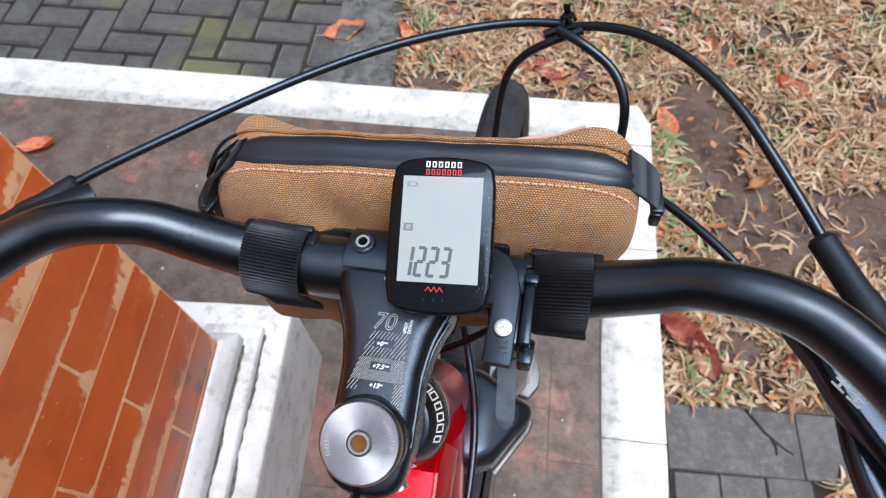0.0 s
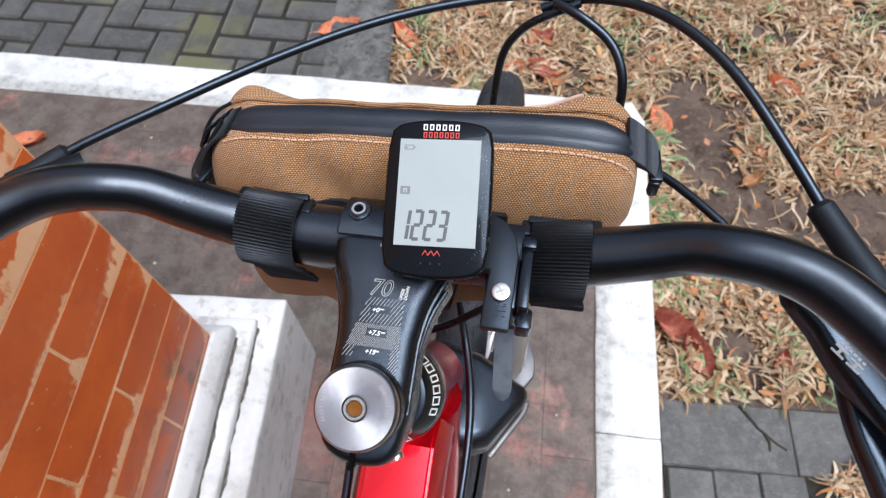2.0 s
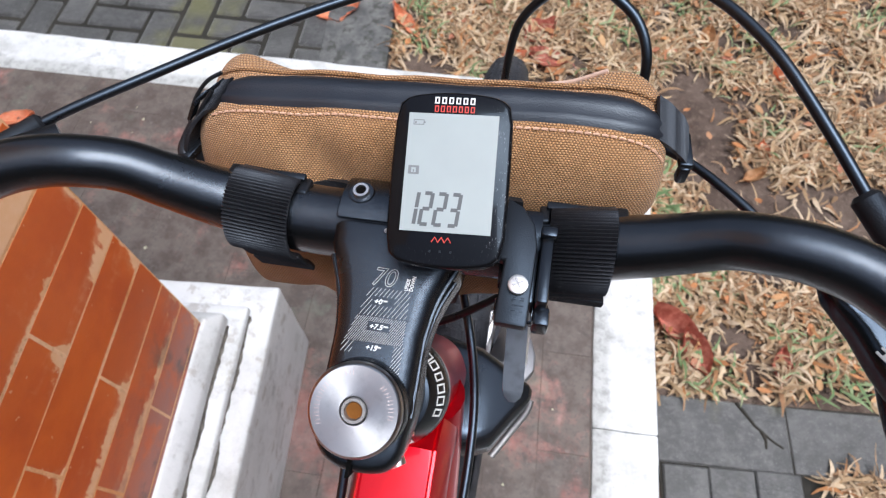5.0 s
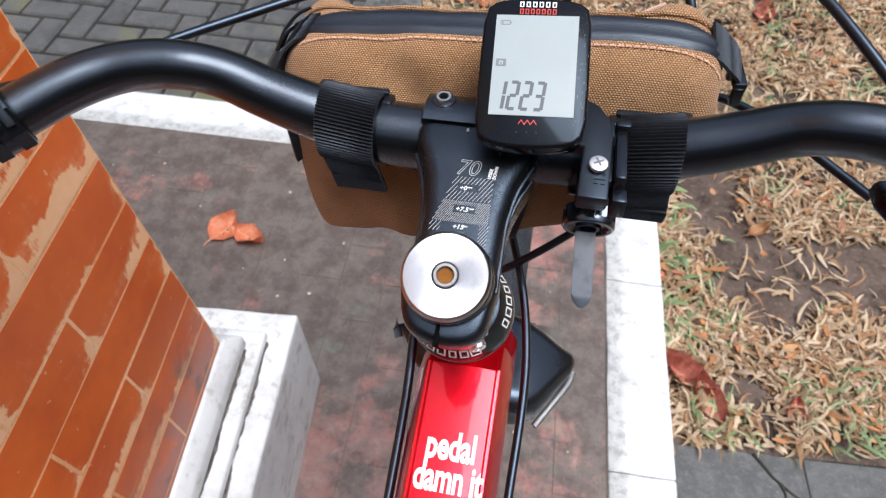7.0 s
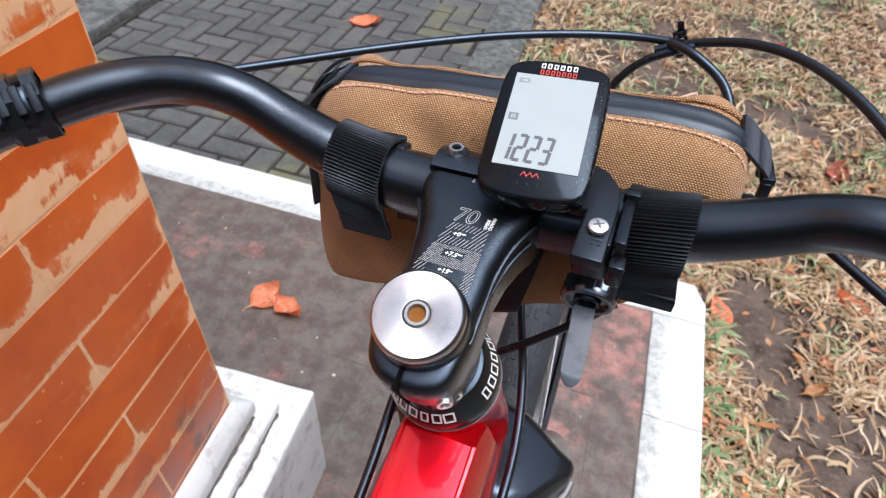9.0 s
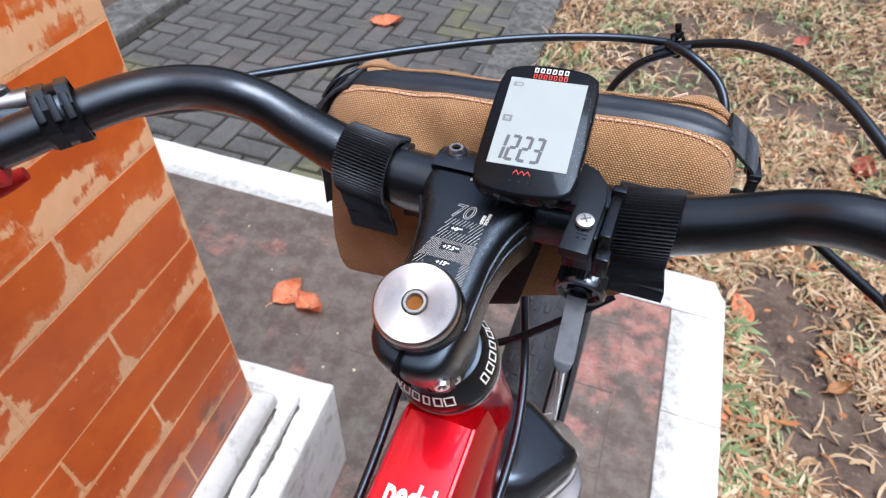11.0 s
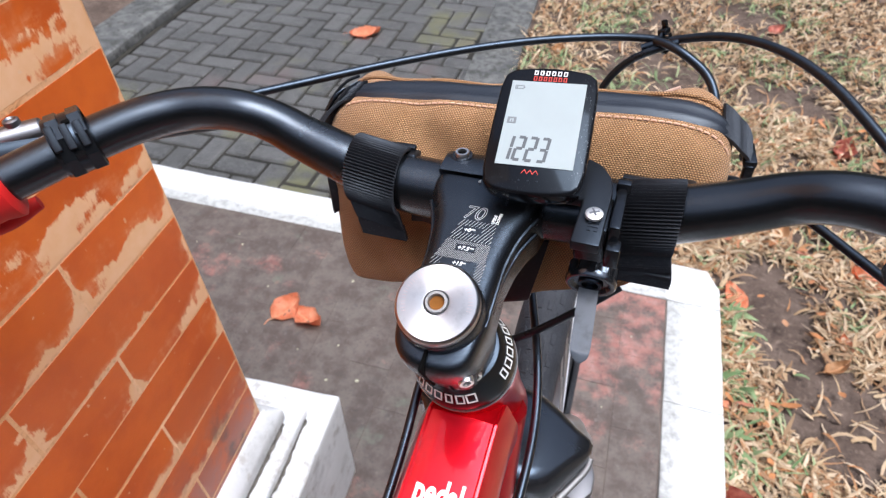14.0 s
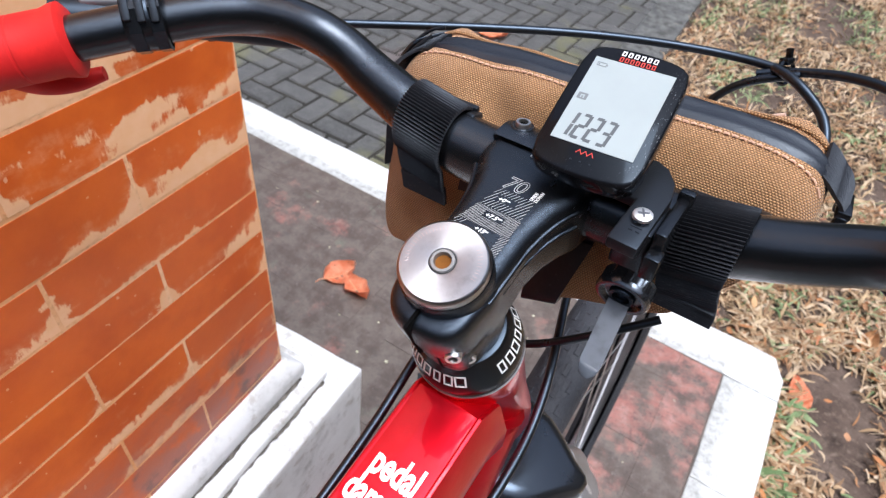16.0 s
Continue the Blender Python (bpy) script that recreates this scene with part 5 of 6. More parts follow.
def side_tab(pts, across, w):
    """A ribbed webbing tab along the points, 2 w wide in the direction across."""
    fine = spline(pts, 60)
    b = bmesh.new()
    rings = []
    side = Vector(across).normalized() * w
    for i, p in enumerate(fine):
        d = (fine[min(i + 1, len(fine) - 1)] - fine[max(i - 1, 0)]).normalized()
        nrm = d.cross(side).normalized()
        nrm = nrm if nrm.z > 0 else -nrm
        up = nrm * (0.0018 + 0.00016 * math.sin(i * 0.75))
        rings.append([b.verts.new(q) for q in (p - side, p + side, p + side + up, p - side + up)])
    for p, q in zip(rings, rings[1:]):
        for j in range(4):
            b.faces.new((p[j], p[(j + 1) % 4], q[(j + 1) % 4], q[j]))
    b.faces.new(rings[0])
    b.faces.new(rings[-1])
    return b


def tab_hook(at, turn):
    b = box(-0.0032, 0.0032, -0.0095, 0.0095, -0.0022, 0.0022, 0.0012)
    box(-0.0026, 0.0026, -0.0105, -0.0050, -0.0110, 0.0, 0.0016, bm=b)
    box(-0.0026, 0.0026, 0.0050, 0.0100, -0.0080, 0.0, 0.0016, bm=b)
    return b, COCKPIT @ Matrix.Translation(at) @ pose(0, 0, 0, 0, 0, turn)


TABS = (
    ([skin(0.0985, 0.055, 0.0008), skin(0.1025, 0.055, 0.0022), Vector((0.1068, 0.0550, 0.0225)), Vector((0.1110, 0.0535, 0.0195)), Vector((0.1145, 0.0520, 0.0140))], (-0.10, 1, 0.40), 0.0100, 4),
    ([skin(-0.101, 0.050, 0.0006), skin(-0.1055, 0.047, 0.0018), Vector((-0.1120, 0.042, 0.0165)), Vector((-0.1165, 0.037, 0.0090)), Vector((-0.1190, 0.033, 0.0010))], (0.30, 1, 0.30), 0.0085, -18),
)
for pts, across, w, turn in TABS:
    st = part("side_strap", side_tab(pts, across, w), M_WEB, bag, "black webbing side strap", COCKPIT, angle=60)
    b, m = tab_hook(pts[-1] + Vector((0, 0, -0.001)), turn)
    part("hook", b, M_PLASTIC, st, "black plastic hook", m)

puller = part("zip_puller", side_tab([skin(-0.1030, 0.0535, 0.0036), skin(-0.1075, 0.0500, 0.0040), Vector((-0.1135, 0.0445, 0.0200)), Vector((-0.1175, 0.0400, 0.0135))], (0.55, 1, 0.20), 0.0024), M_PLASTIC, bag, "black metal zip puller", COCKPIT, angle=60)
part("puller_frame", tube(spline([(-0.1030, 0.0570, 0.0285), (-0.1100, 0.0530, 0.0260), (-0.1165, 0.0475, 0.0195), (-0.1195, 0.0400, 0.0125), (-0.1165, 0.0360, 0.0120), (-0.1110, 0.0400, 0.0200), (-0.1050, 0.0470, 0.0265)], 5), 0.0010, 8), M_MATTE, puller, "", COCKPIT)
part("puller_cord", tube(spline([(-0.1175, 0.0385, 0.0125), (-0.1210, 0.0350, 0.0080), (-0.1235, 0.0300, 0.0020), (-0.1215, 0.0265, -0.0020), (-0.1185, 0.0290, 0.0010)], 6), lambda t: 0.0016 + 0.0018 * math.exp(-(((t - 0.65) / 0.25) ** 2)), 10), M_WEB, puller, "black knotted cord", COCKPIT)

# ---- the cycle computer and its mount ----
DEV = COCKPIT @ Matrix.Translation((0.0175, -0.0011, 0.0469)) @ pose(0, 0, 0, 23.85, -1.6, 2.9)
computer = thing("cycle_computer", DEV, "black cycle computer with pale display, mounted above the handlebar", "bike computer")


def device_outline(g=0.0):
    out = []
    for k in range(17):  # bowed top
        t = -1 + 2 * k / 16
        out.append((-(0.0214 - g) * t, 0.0339 - g - 0.0026 * t * t - 0.0022 * abs(t) ** 10))
    for k in range(1, 8):
        out.append((-0.0226 + g - 0.0005 * math.sin(k / 8 * math.pi), 0.0290 - 0.0590 * k / 8))
    for k in range(17):
        t = -1 + 2 * k / 16
        out.append(((0.0214 - g) * t, -0.0349 + g + 0.0024 * t * t + 0.0026 * abs(t) ** 10))
    for k in range(1, 8):
        out.append((0.0226 - g + 0.0005 * math.sin(k / 8 * math.pi), -0.0300 + 0.0590 * k / 8))
    return out


secs = [[(x, y, z) for x, y in device_outline(g)] for g, z in ((0.0030, -0.0115), (0.0010, -0.0105), (0.0, -0.008), (0.0, -0.0018), (0.0005, -0.0005), (0.0014, 0.0))]
part("case", loft(secs), M_CASE, computer, "glossy black scratched case", DEV, angle=50)
screen = part("display", box(-0.0174, 0.0174, -0.02125, 0.02475, 0.0001, 0.0004), M_LCD, computer, "pale liquid crystal display", DEV, False)


def seven(digit, w, h, t):
    on = {"1": "bc", "2": "abged", "3": "abgcd"}[digit]
    rects = []
    g = t * 0.18
    for c in on:
        if c in "adg":
            yy = {"a": h, "d": 0, "g": h / 2}[c]
            yy = min(max(yy - t / 2, 0), h - t)
            rects.append((t * 0.5 + g, w - t * 0.5 - g, yy, yy + t))
        else:
            xx = w - t if c in "bc" else 0
            y0 = h / 2 + g if c in "bf" else t * 0.4
            y1 = h - t * 0.4 if c in "bf" else h / 2 - g
            rects.append((xx, xx + t, y0, y1))
    b = bars(rects, 0.0001)
    for v in b.verts:
        v.co.x += v.co.y * 0.10
    return b


for k, d in enumerate("1223"):
    part("digit", seven(d, 0.0047, 0.0134, 0.00145), M_INK, screen, "dark grey digit", DEV @ pose(-0.0162 + k * 0.0054, -0.0192, 0.00045), False)
part("battery_mark", bars([(0, 0.0042, 0, 0.0003), (0, 0.0042, 0.0018, 0.0021), (0, 0.0003, 0, 0.0021), (0.0039, 0.0042, 0, 0.0021), (0.0042, 0.0047, 0.0007, 0.0014), (0.0006, 0.0012, 0.0005, 0.0014)], 0.0001), M_FAINT, screen, "faint battery mark", DEV @ pose(-0.0155, 0.0200, 0.00045), False)
part("function_mark", bars([(0, 0.0042, 0.0026, 0.0034), (0, 0.0042, 0, 0.0007), (0, 0.0012, 0.0007, 0.0026), (0.0030, 0.0042, 0.0007, 0.0026), (0.0018, 0.0024, 0.0009, 0.0018)], 0.0001), M_FAINT, screen, "grey function mark", DEV @ pose(-0.0160, 0.0006, 0.00045), False)


def block_row(count, pitch, w, h, stroke):
    """A row of upright hollow blocks, in place of a maker's mark."""
    rects = []
    for k in range(count):
        x = (k - count / 2) * pitch
        rects += [(x, x + stroke, 0, h), (x + w - stroke, x + w, 0, h), (x + stroke, x + w - stroke, h - stroke, h), (x + stroke, x + w - stroke, 0, stroke * 0.8)]
    return bars(rects, 0.0001)


part("white_mark", block_row(6, 0.00275, 0.0018, 0.0026, 0.00050), M_WHITE, computer, "white block mark", DEV @ pose(0.0004, 0.0288, 0.0001), False)
part("red_mark", block_row(7, 0.00232, 0.0016, 0.0025, 0.00044), M_RED_PRINT, computer, "red block mark", DEV @ pose(0.0004, 0.0255, 0.0001), False)
zig = bmesh.new()
pts = [(k * 0.00125, (k % 2) * 0.0019) for k in range(7)]
for (ax, ay), (bx, by) in zip(pts, pts[1:]):
    zig.faces.new([zig.verts.new(c) for c in ((ax, ay - 0.0003, 0.0002), (bx, by - 0.0003, 0.0002), (bx, by + 0.0003, 0.0002), (ax, ay + 0.0003, 0.0002))])
part("zigzag_mark", zig, M_RED_PRINT, computer, "red zigzag mark", DEV @ pose(-0.0048, -0.0250, 0.0), False)
for k in range(3):
    part("button_dot", lathe([(0, 0.0), (0.0004, 0.0), (0.0005, -0.0004), (0, -0.0004)], 10), M_RUBBER, computer, "", DEV @ pose(-0.0052 + k * 0.0040, -0.0285, 0.0003))

MOUNT = COCKPIT @ Matrix.Translation((0.048, -0.032, 0.024))
mount = thing("computer_mount", MOUNT, "black plastic clamp mount with a silver screw, wrapped round the handlebar", "clamp mount")
rs = 0.0178
arc = [(rs * math.cos(a), rs * math.sin(a)) for a in [radians(70 + 250 * k / 30) for k in range(31)]]
part("band", strip([(y, z) for y, z in arc], (0.0400, 0.0555), -0.0022), M_PLASTIC, mount, "black plastic band", COCKPIT)
arm = slab([(0.0290, -0.020), (0.0290, -0.006), (0.0330, 0.003), (0.0400, 0.0070), (0.0465, 0.004), (0.0520, -0.003), (0.0543, -0.012), (0.0548, -0.0455), (0.0424, -0.0455), (0.0424, -0.020)], 0.0, 0.0060, 0.0012)
part("arm", arm, M_MATTE, mount, "black plastic arm", COCKPIT @ pose(0.0004, 0.0, 0.0230, 7, 0, -2))
screw = part("screw", lathe([(0, 0.0009), (0.0028, 0.0009), (0.0038, 0.0004), (0.0040, -0.0008), (0, -0.0008)], 32), M_SCREW, mount, "bright silver cross-head screw", COCKPIT @ pose(0.0486, -0.0325, 0.0277, 7, 0, 0))
part("cross_slot", bars([(-0.0022, 0.0022, -0.0004, 0.0004), (-0.0004, 0.0004, -0.0022, 0.0022)], 0.0002), M_DARKSTEEL, screw, "", COCKPIT @ pose(0.0486, -0.0325, 0.0287, 7, 0, 28), False)
emboss = bars([(-0.0022, -0.0008, 0.0, 0.0004), (0.0008, 0.0022, 0.0, 0.0004), (-0.0022, -0.0008, -0.0009, -0.0005), (0.0008, 0.0022, -0.0009, -0.0005), (-0.0022, 0.0022, -0.0030, -0.0026), (-0.0022, -0.0006, -0.0052, -0.0048), (0.0006, 0.0022, -0.0052, -0.0048)], 0.0003)
part("arm_relief", emboss, M_PLASTIC, mount, "raised bars", COCKPIT @ pose(0.0494, -0.0384, 0.0278, 7, 0, -2), False)
part("latch", box(0.0556, 0.0606, -0.038, -0.006, 0.010, 0.0265, 0.0014), M_PLASTIC, mount, "black latch block", COCKPIT)
part("latch_rib", box(0.0550, 0.0616, -0.0105, -0.0055, 0.0230, 0.0292, 0.0012), M_PLASTIC, mount, "", COCKPIT)
part("latch_rib", box(0.0556, 0.0622, -0.044, -0.036, 0.008, 0.019, 0.0015), M_PLASTIC, mount, "", COCKPIT)
part("clamp_block", box(0.0420, 0.0555, -0.0375, -0.014, 0.0040, 0.0235, 0.0014), M_PLASTIC, mount, "black clamp block", COCKPIT)
WHEELPOSE = COCKPIT @ pose(0.0512, -0.0245, -0.0182, 110, 0, 0)
knob = []
for z, k in ((-0.0060, 0.84), (-0.0052, 0.95), (-0.0044, 1.0), (0.0008, 1.0), (0.0014, 0.98), (0.0034, 0.98), (0.0046, 0.92), (0.0048, 0.86), (0.0046, 0.76), (0.0026, 0.66)):
    flute = 0.0019 if k > 0.85 else 0.0
    knob.append([(r * k * math.cos(a), r * k * math.sin(a), z) for r, a in [(0.0126 - flute * abs(math.cos(5 * b + 0.5)) ** 0.8 if k > 0.985 else 0.0126, b) for b in [2 * math.pi * j / 160 for j in range(160)]]])
thumb = part("thumb_wheel", loft(knob), M_KNOB, mount, "gloss black ribbed thumb wheel", WHEELPOSE)
part("wheel_barrel", lathe([(0.0040, 0.0030), (0.0040, 0.0046), (0.0056, 0.0046), (0.0060, 0.0040), (0.0060, 0.0028)], 40), M_PLASTIC, thumb, "", WHEELPOSE)
tail = []
for k in range(15):
    t = k / 14
    w = 0.0048 * (1 if k < 12 else math.sqrt(max(0.02, 1 - ((k - 11.2) / 2.9) ** 2)))
    y, z = -0.0270 - 0.0305 * t, -0.024 - 0.018 * t
    tail.append([(0.0508 - w + 0.002 * t, y, z), (0.0508 + w + 0.002 * t, y, z), (0.0508 + w + 0.002 * t, y - 0.0004, z - 0.0012), (0.0508 - w + 0.002 * t, y - 0.0004, z - 0.0012)])
part("strap_tail", loft(tail), M_STRAP, mount, "translucent grey strap tail", COCKPIT, angle=60)


# ---- leaves and crumbs ----
def leaf_bm(seed, length, width, curl, lobes=0):
    rng = random.Random(seed)
    b = bmesh.new()
    n, m = 14, 6
    grid = []
    for i in range(n + 1):
        t = i / n
        half = width / 2 * math.sin(math.pi * min(0.985, max(0.02, t)) ** 0.85) ** 0.8 * (1 + lobes * 0.35 * math.sin(t * 14 + seed))
        row = []
        for j in range(-m, m + 1):
            s = j / m
            x = (t - 0.5) * length + 0.06 * length * s * s
            y = s * half
            z = curl * length * (0.9 * s * s * (0.4 + t) + 0.5 * (2 * t - 1) ** 2 + 0.25 * math.sin(3 * t + seed) * s)
            z += 0.05 * length * noise.noise(Vector((x * 60 + seed, y * 60, seed)))
            row.append(b.verts.new((x, y, z + 0.0015)))
        grid.append(row)
    for a, c in zip(grid, grid[1:]):
        for j in range(2 * m):
            b.faces.new((a[j], a[j + 1], c[j + 1], c[j]))
    bmesh.ops.solidify(b, geom=b.faces[:], thickness=0.0006)
    tube([(-0.5 * length, 0, 0.002 + curl * length * 0.5), (-0.62 * length, 0.03 * length, 0.004 + curl * length * 0.4), (-0.72 * length, 0.08 * length, 0.002)], 0.0009, 6, b)
    return b


# x, y, ground, length, width, curl, turn, lobes
ORANGE_LEAVES = (
    (-0.540, 0.814, 0.0, 0.084, 0.074, 0.22, 62, 0.22),
    (-0.478, 0.800, 0.0, 0.094, 0.056, 0.22, -24, 0.30),
    (-1.075, 0.985, 0.0, 0.10, 0.055, 0.16, 10, 0),
    (0.635, 1.298, LOW, 0.115, 0.060, 0.06, 108, 0),
    (0.178, 1.476, LOW, 0.10, 0.06, 0.16, 20, 0),
    (-0.155, 1.610, LOW, 0.17, 0.05, 0.10, 125, 0.4),
    (-0.991, 2.722, LOW, 0.15, 0.10, 0.14, 20, 0.45),
    (-0.387, 1.647, LOW, 0.14, 0.09, 0.12, 20, 0.45),
    (1.029, 1.448, LOW, 0.11, 0.045, 0.20, 150, 0),
    (0.597, 0.912, LOW, 0.12, 0.022, 0.05, 172, 0),
    (0.905, 1.175, LOW, 0.06, 0.04, 0.3, 100, 0),
    (0.05, 2.1, LOW, 0.12, 0.07, 0.2, 120, 0),
)
RED_LEAVES = (
    (0.270, 1.600, LOW, 0.12, 0.085, 0.20, 40, 0.5),
    (0.300, 1.490, LOW, 0.12, 0.085, 0.16, 170, 0),
    (0.600, 0.620, LOW, 0.13, 0.065, 0.30, 150, 0),
    (0.640, 0.560, LOW, 0.12, 0.06, 0.25, 110, 0),
    (0.839, 0.544, LOW, 0.085, 0.045, 0.2, 80, 0),
    (1.098, 2.146, LOW, 0.10, 0.08, 0.3, 60, 0.3),
    (0.55, 2.3, LOW, 0.12, 0.07, 0.2, 200, 0),
    (1.0, 3.2, LOW, 0.1, 0.07, 0.2, 40, 0),
    (-1.6, 1.55, LOW, 0.12, 0.07, 0.2, 300, 0.6),
)
TAN_LEAVES = (
    (0.86, 1.09, LOW, 0.07, 0.04, 0.25, 30, 0),
    (0.80, 1.62, LOW, 0.09, 0.05, 0.2, 70, 0),
    (1.25, 1.25, LOW, 0.09, 0.06, 0.2, 10, 0),
    (1.45, 2.45, LOW, 0.1, 0.06, 0.2, 30, 0),
    (-0.03, 2.75, LOW, 0.1, 0.06, 0.2, 80, 0),
)
seed = 0
for leaves, m, word in ((ORANGE_LEAVES, M_LEAF_ORANGE, "curled orange dead leaf"), (RED_LEAVES, M_LEAF_RED, "curled reddish dead leaf"), (TAN_LEAVES, M_LEAF_BROWN, "curled tan dead leaf")):
    for x, y, z, ln, wd, cu, rz, lobe in leaves:
        seed += 1
        where = "lying on the brick landing" if z == 0.0 else "lying on the ground"
        b = leaf_bm(seed, ln, wd, cu, lobe)
        low = min(v.co.z for v in b.verts)
        solid("leaf", b, m, f"{word} {where}", "leaf", pose(x, y, z - low + (0.0 if z == 0.0 else -0.002), 0, 0, rz), group="fallen leaves")

crumbs = bmesh.new()
rng = random.Random(5)
spots = [(0.273, 0.355), (-0.299, 0.659), (-0.465, 0.711), (-0.62, 0.883), (-0.786, 1.051), (-0.36, 0.60), (-0.41, 0.95)] + [(rng.uniform(-1.2, 0.33), rng.uniform(0.1, 1.05)) for _ in range(34)]
for x, y in spots:
    b = bmesh.new()
    bmesh.ops.create_icosphere(b, subdivisions=1, radius=rng.uniform(0.0016, 0.0048))
    for v in b.verts:
        v.co = Vector((x, y, 0.001)) + Vector((v.co.x, v.co.y, v.co.z * 0.4)) * rng.uniform(0.7, 1.2)
    join(crumbs, b)
solid("crumbs", crumbs, rough_mat("pale_seed", (0.40, 0.38, 0.26), (0.55, 0.53, 0.40), 200), "small pale seeds scattered on the bricks", "debris", kind="stuff")


# ---- the lawn: dry curled blades and green tufts ----
def blades(name, count, seed, area, length, width, material, label, lay, clump, avoid):
    rng = np.random.default_rng(seed)
    verts, faces = [], []
    made = tries = 0
    while made < count and tries < count * 12:
        tries += 1
        x, y = rng.uniform(area[0], area[1]), rng.uniform(area[2], area[3])
        if avoid(x, y):
            continue
        d = noise.noise(Vector((x * clump[0], y * clump[0], seed * 3.1))) + 0.5 * noise.noise(Vector((x * clump[0] * 2.7, y * clump[0] * 2.7, 4.0 + seed)))
        if d < clump[1] and rng.random() > clump[2]:
            continue
        ln, w, a = rng.uniform(*length), rng.uniform(*width), rng.uniform(0, 2 * math.pi)
        rise, bend, turn = rng.uniform(*lay), rng.uniform(0.1, 1.1), rng.uniform(-1.5, 1.5)
        px, py, pz = x, y, LOW - 0.010 + rng.uniform(0, 0.012)
        base = len(verts)
        for s in range(5):
            t = s / 4
            ww = w * (1 - 0.85 * t) * (0.6 + 0.8 * min(1, t * 3))
            verts.append((px - ww * math.sin(a), py + ww * math.cos(a), pz + ww * 0.3))
            verts.append((px + ww * math.sin(a), py - ww * math.cos(a), pz - ww * 0.3))
            px += math.cos(a) * math.cos(rise) * ln / 4
            py += math.sin(a) * math.cos(rise) * ln / 4
            pz = max(LOW - 0.008, pz + math.sin(rise) * ln / 4)
            rise -= bend * 0.5
            a += turn * 0.25
        for s in range(4):
            q = base + 2 * s
            faces.append((q, q + 1, q + 3, q + 2))
        made += 1
    me = bpy.data.meshes.new(name)
    me.from_pydata(verts, [], faces)
    me.materials.append(material)
    for f in me.polygons:
        f.use_smooth = True
    ob = new(name, me)
    return tagged(ob, label, "grass", kind="stuff")


def off_lawn(x, y):
    """True where the landing, the paving or the bare strip lies."""
    p = YARD.inverted() @ Vector((x, y, 0))
    if p.x < 0.006 and p.y < 0.006:
        return True
    if x < -0.19:
        return True
    return y < 0.470 and not (0.90 < x < 1.5 and 0.20 < y < 0.31)


BARE = ((0.73, 1.31, 0.105, 0.25), (0.85, 0.94, 0.145, 0.20), (1.12, 0.99, 0.36, 0.110), (0.25, 1.33, 0.22, 0.07), (-0.08, 1.40, 0.09, 0.09), (0.74, 0.60, 0.06, 0.05), (1.02, 1.70, 0.12, 0.06), (1.32, 1.42, 0.10, 0.07))


def bare(x, y):
    """True on the trodden patches of soil, whose rims are ragged."""
    rag = 1 + 0.45 * noise.noise(Vector((x * 14, y * 14, 2.0))) + 0.25 * noise.noise(Vector((x * 40, y * 40, 7.0)))
    return any(((x - cx) / rx) ** 2 + ((y - cy) / ry) ** 2 < rag for cx, cy, rx, ry in BARE)


NEAR, FAR = (-0.2, 1.9, 0.20, 2.4), (-0.2, 3.6, 2.2, 6.5)
blades("dry_grass", 38000, 3, NEAR, (0.030, 0.085), (0.0016, 0.0062), M_STRAW, "dry straw-coloured curled grass on bare soil", (-0.1, 0.9), (5.0, -0.04, 0.12), lambda x, y: off_lawn(x, y) or (bare(x, y) and random.random() > 0.05))
blades("dry_grass", 3600, 23, (0.52, 1.75, 0.45, 1.15), (0.018, 0.042), (0.0030, 0.0070), M_STRAW, "short broad curls of pale straw beside the kerb", (0.1, 1.0), (5.0, -0.10, 0.15), lambda x, y: off_lawn(x, y) or bare(x, y))
blades("green_grass", 2000, 8, NEAR, (0.03, 0.085), (0.0018, 0.0050), M_GREEN, "sparse green grass tufts among the straw", (0.3, 1.2), (6.5, 0.20, 0.03), lambda x, y: off_lawn(x, y) or bare(x, y))
blades("green_grass", 150, 12, (0.52, 0.64, 0.72, 1.26), (0.03, 0.080), (0.0032, 0.0085), M_GREEN, "broad green grass beside the white kerb", (0.3, 1.1), (7.0, 0.0, 0.10), off_lawn)
blades("dry_grass", 34000, 5, FAR, (0.03, 0.095), (0.0022, 0.0060), M_STRAW, "dry straw-coloured lawn farther off", (0.0, 0.9), (3.4, -0.10, 0.07), off_lawn)
blades("green_grass", 6000, 9, FAR, (0.04, 0.10), (0.002, 0.005), M_GREEN, "green grass among the far straw", (0.3, 1.2), (3.0, 0.12, 0.05), off_lawn)

blades("dry_grass", 30000, 15, (1.9, 4.6, -2.5, 2.4), (0.04, 0.11), (0.002, 0.005), M_STRAW, "dry straw-coloured lawn farther off", (0.0, 0.9), (3.4, -0.22, 0.08), lambda x, y: False)
blades("dry_grass", 22000, 17, (-0.2, 5.0, 6.4, 7.9), (0.04, 0.11), (0.002, 0.005), M_STRAW, "dry straw-coloured lawn farther off", (0.0, 0.9), (3.4, -0.22, 0.08), lambda x, y: False)
blades("dry_grass", 14000, 19, (3.5, 5.0, 2.3, 6.5), (0.04, 0.11), (0.002, 0.005), M_STRAW, "dry straw-coloured lawn farther off", (0.0, 0.9), (3.4, -0.22, 0.08), lambda x, y: False)



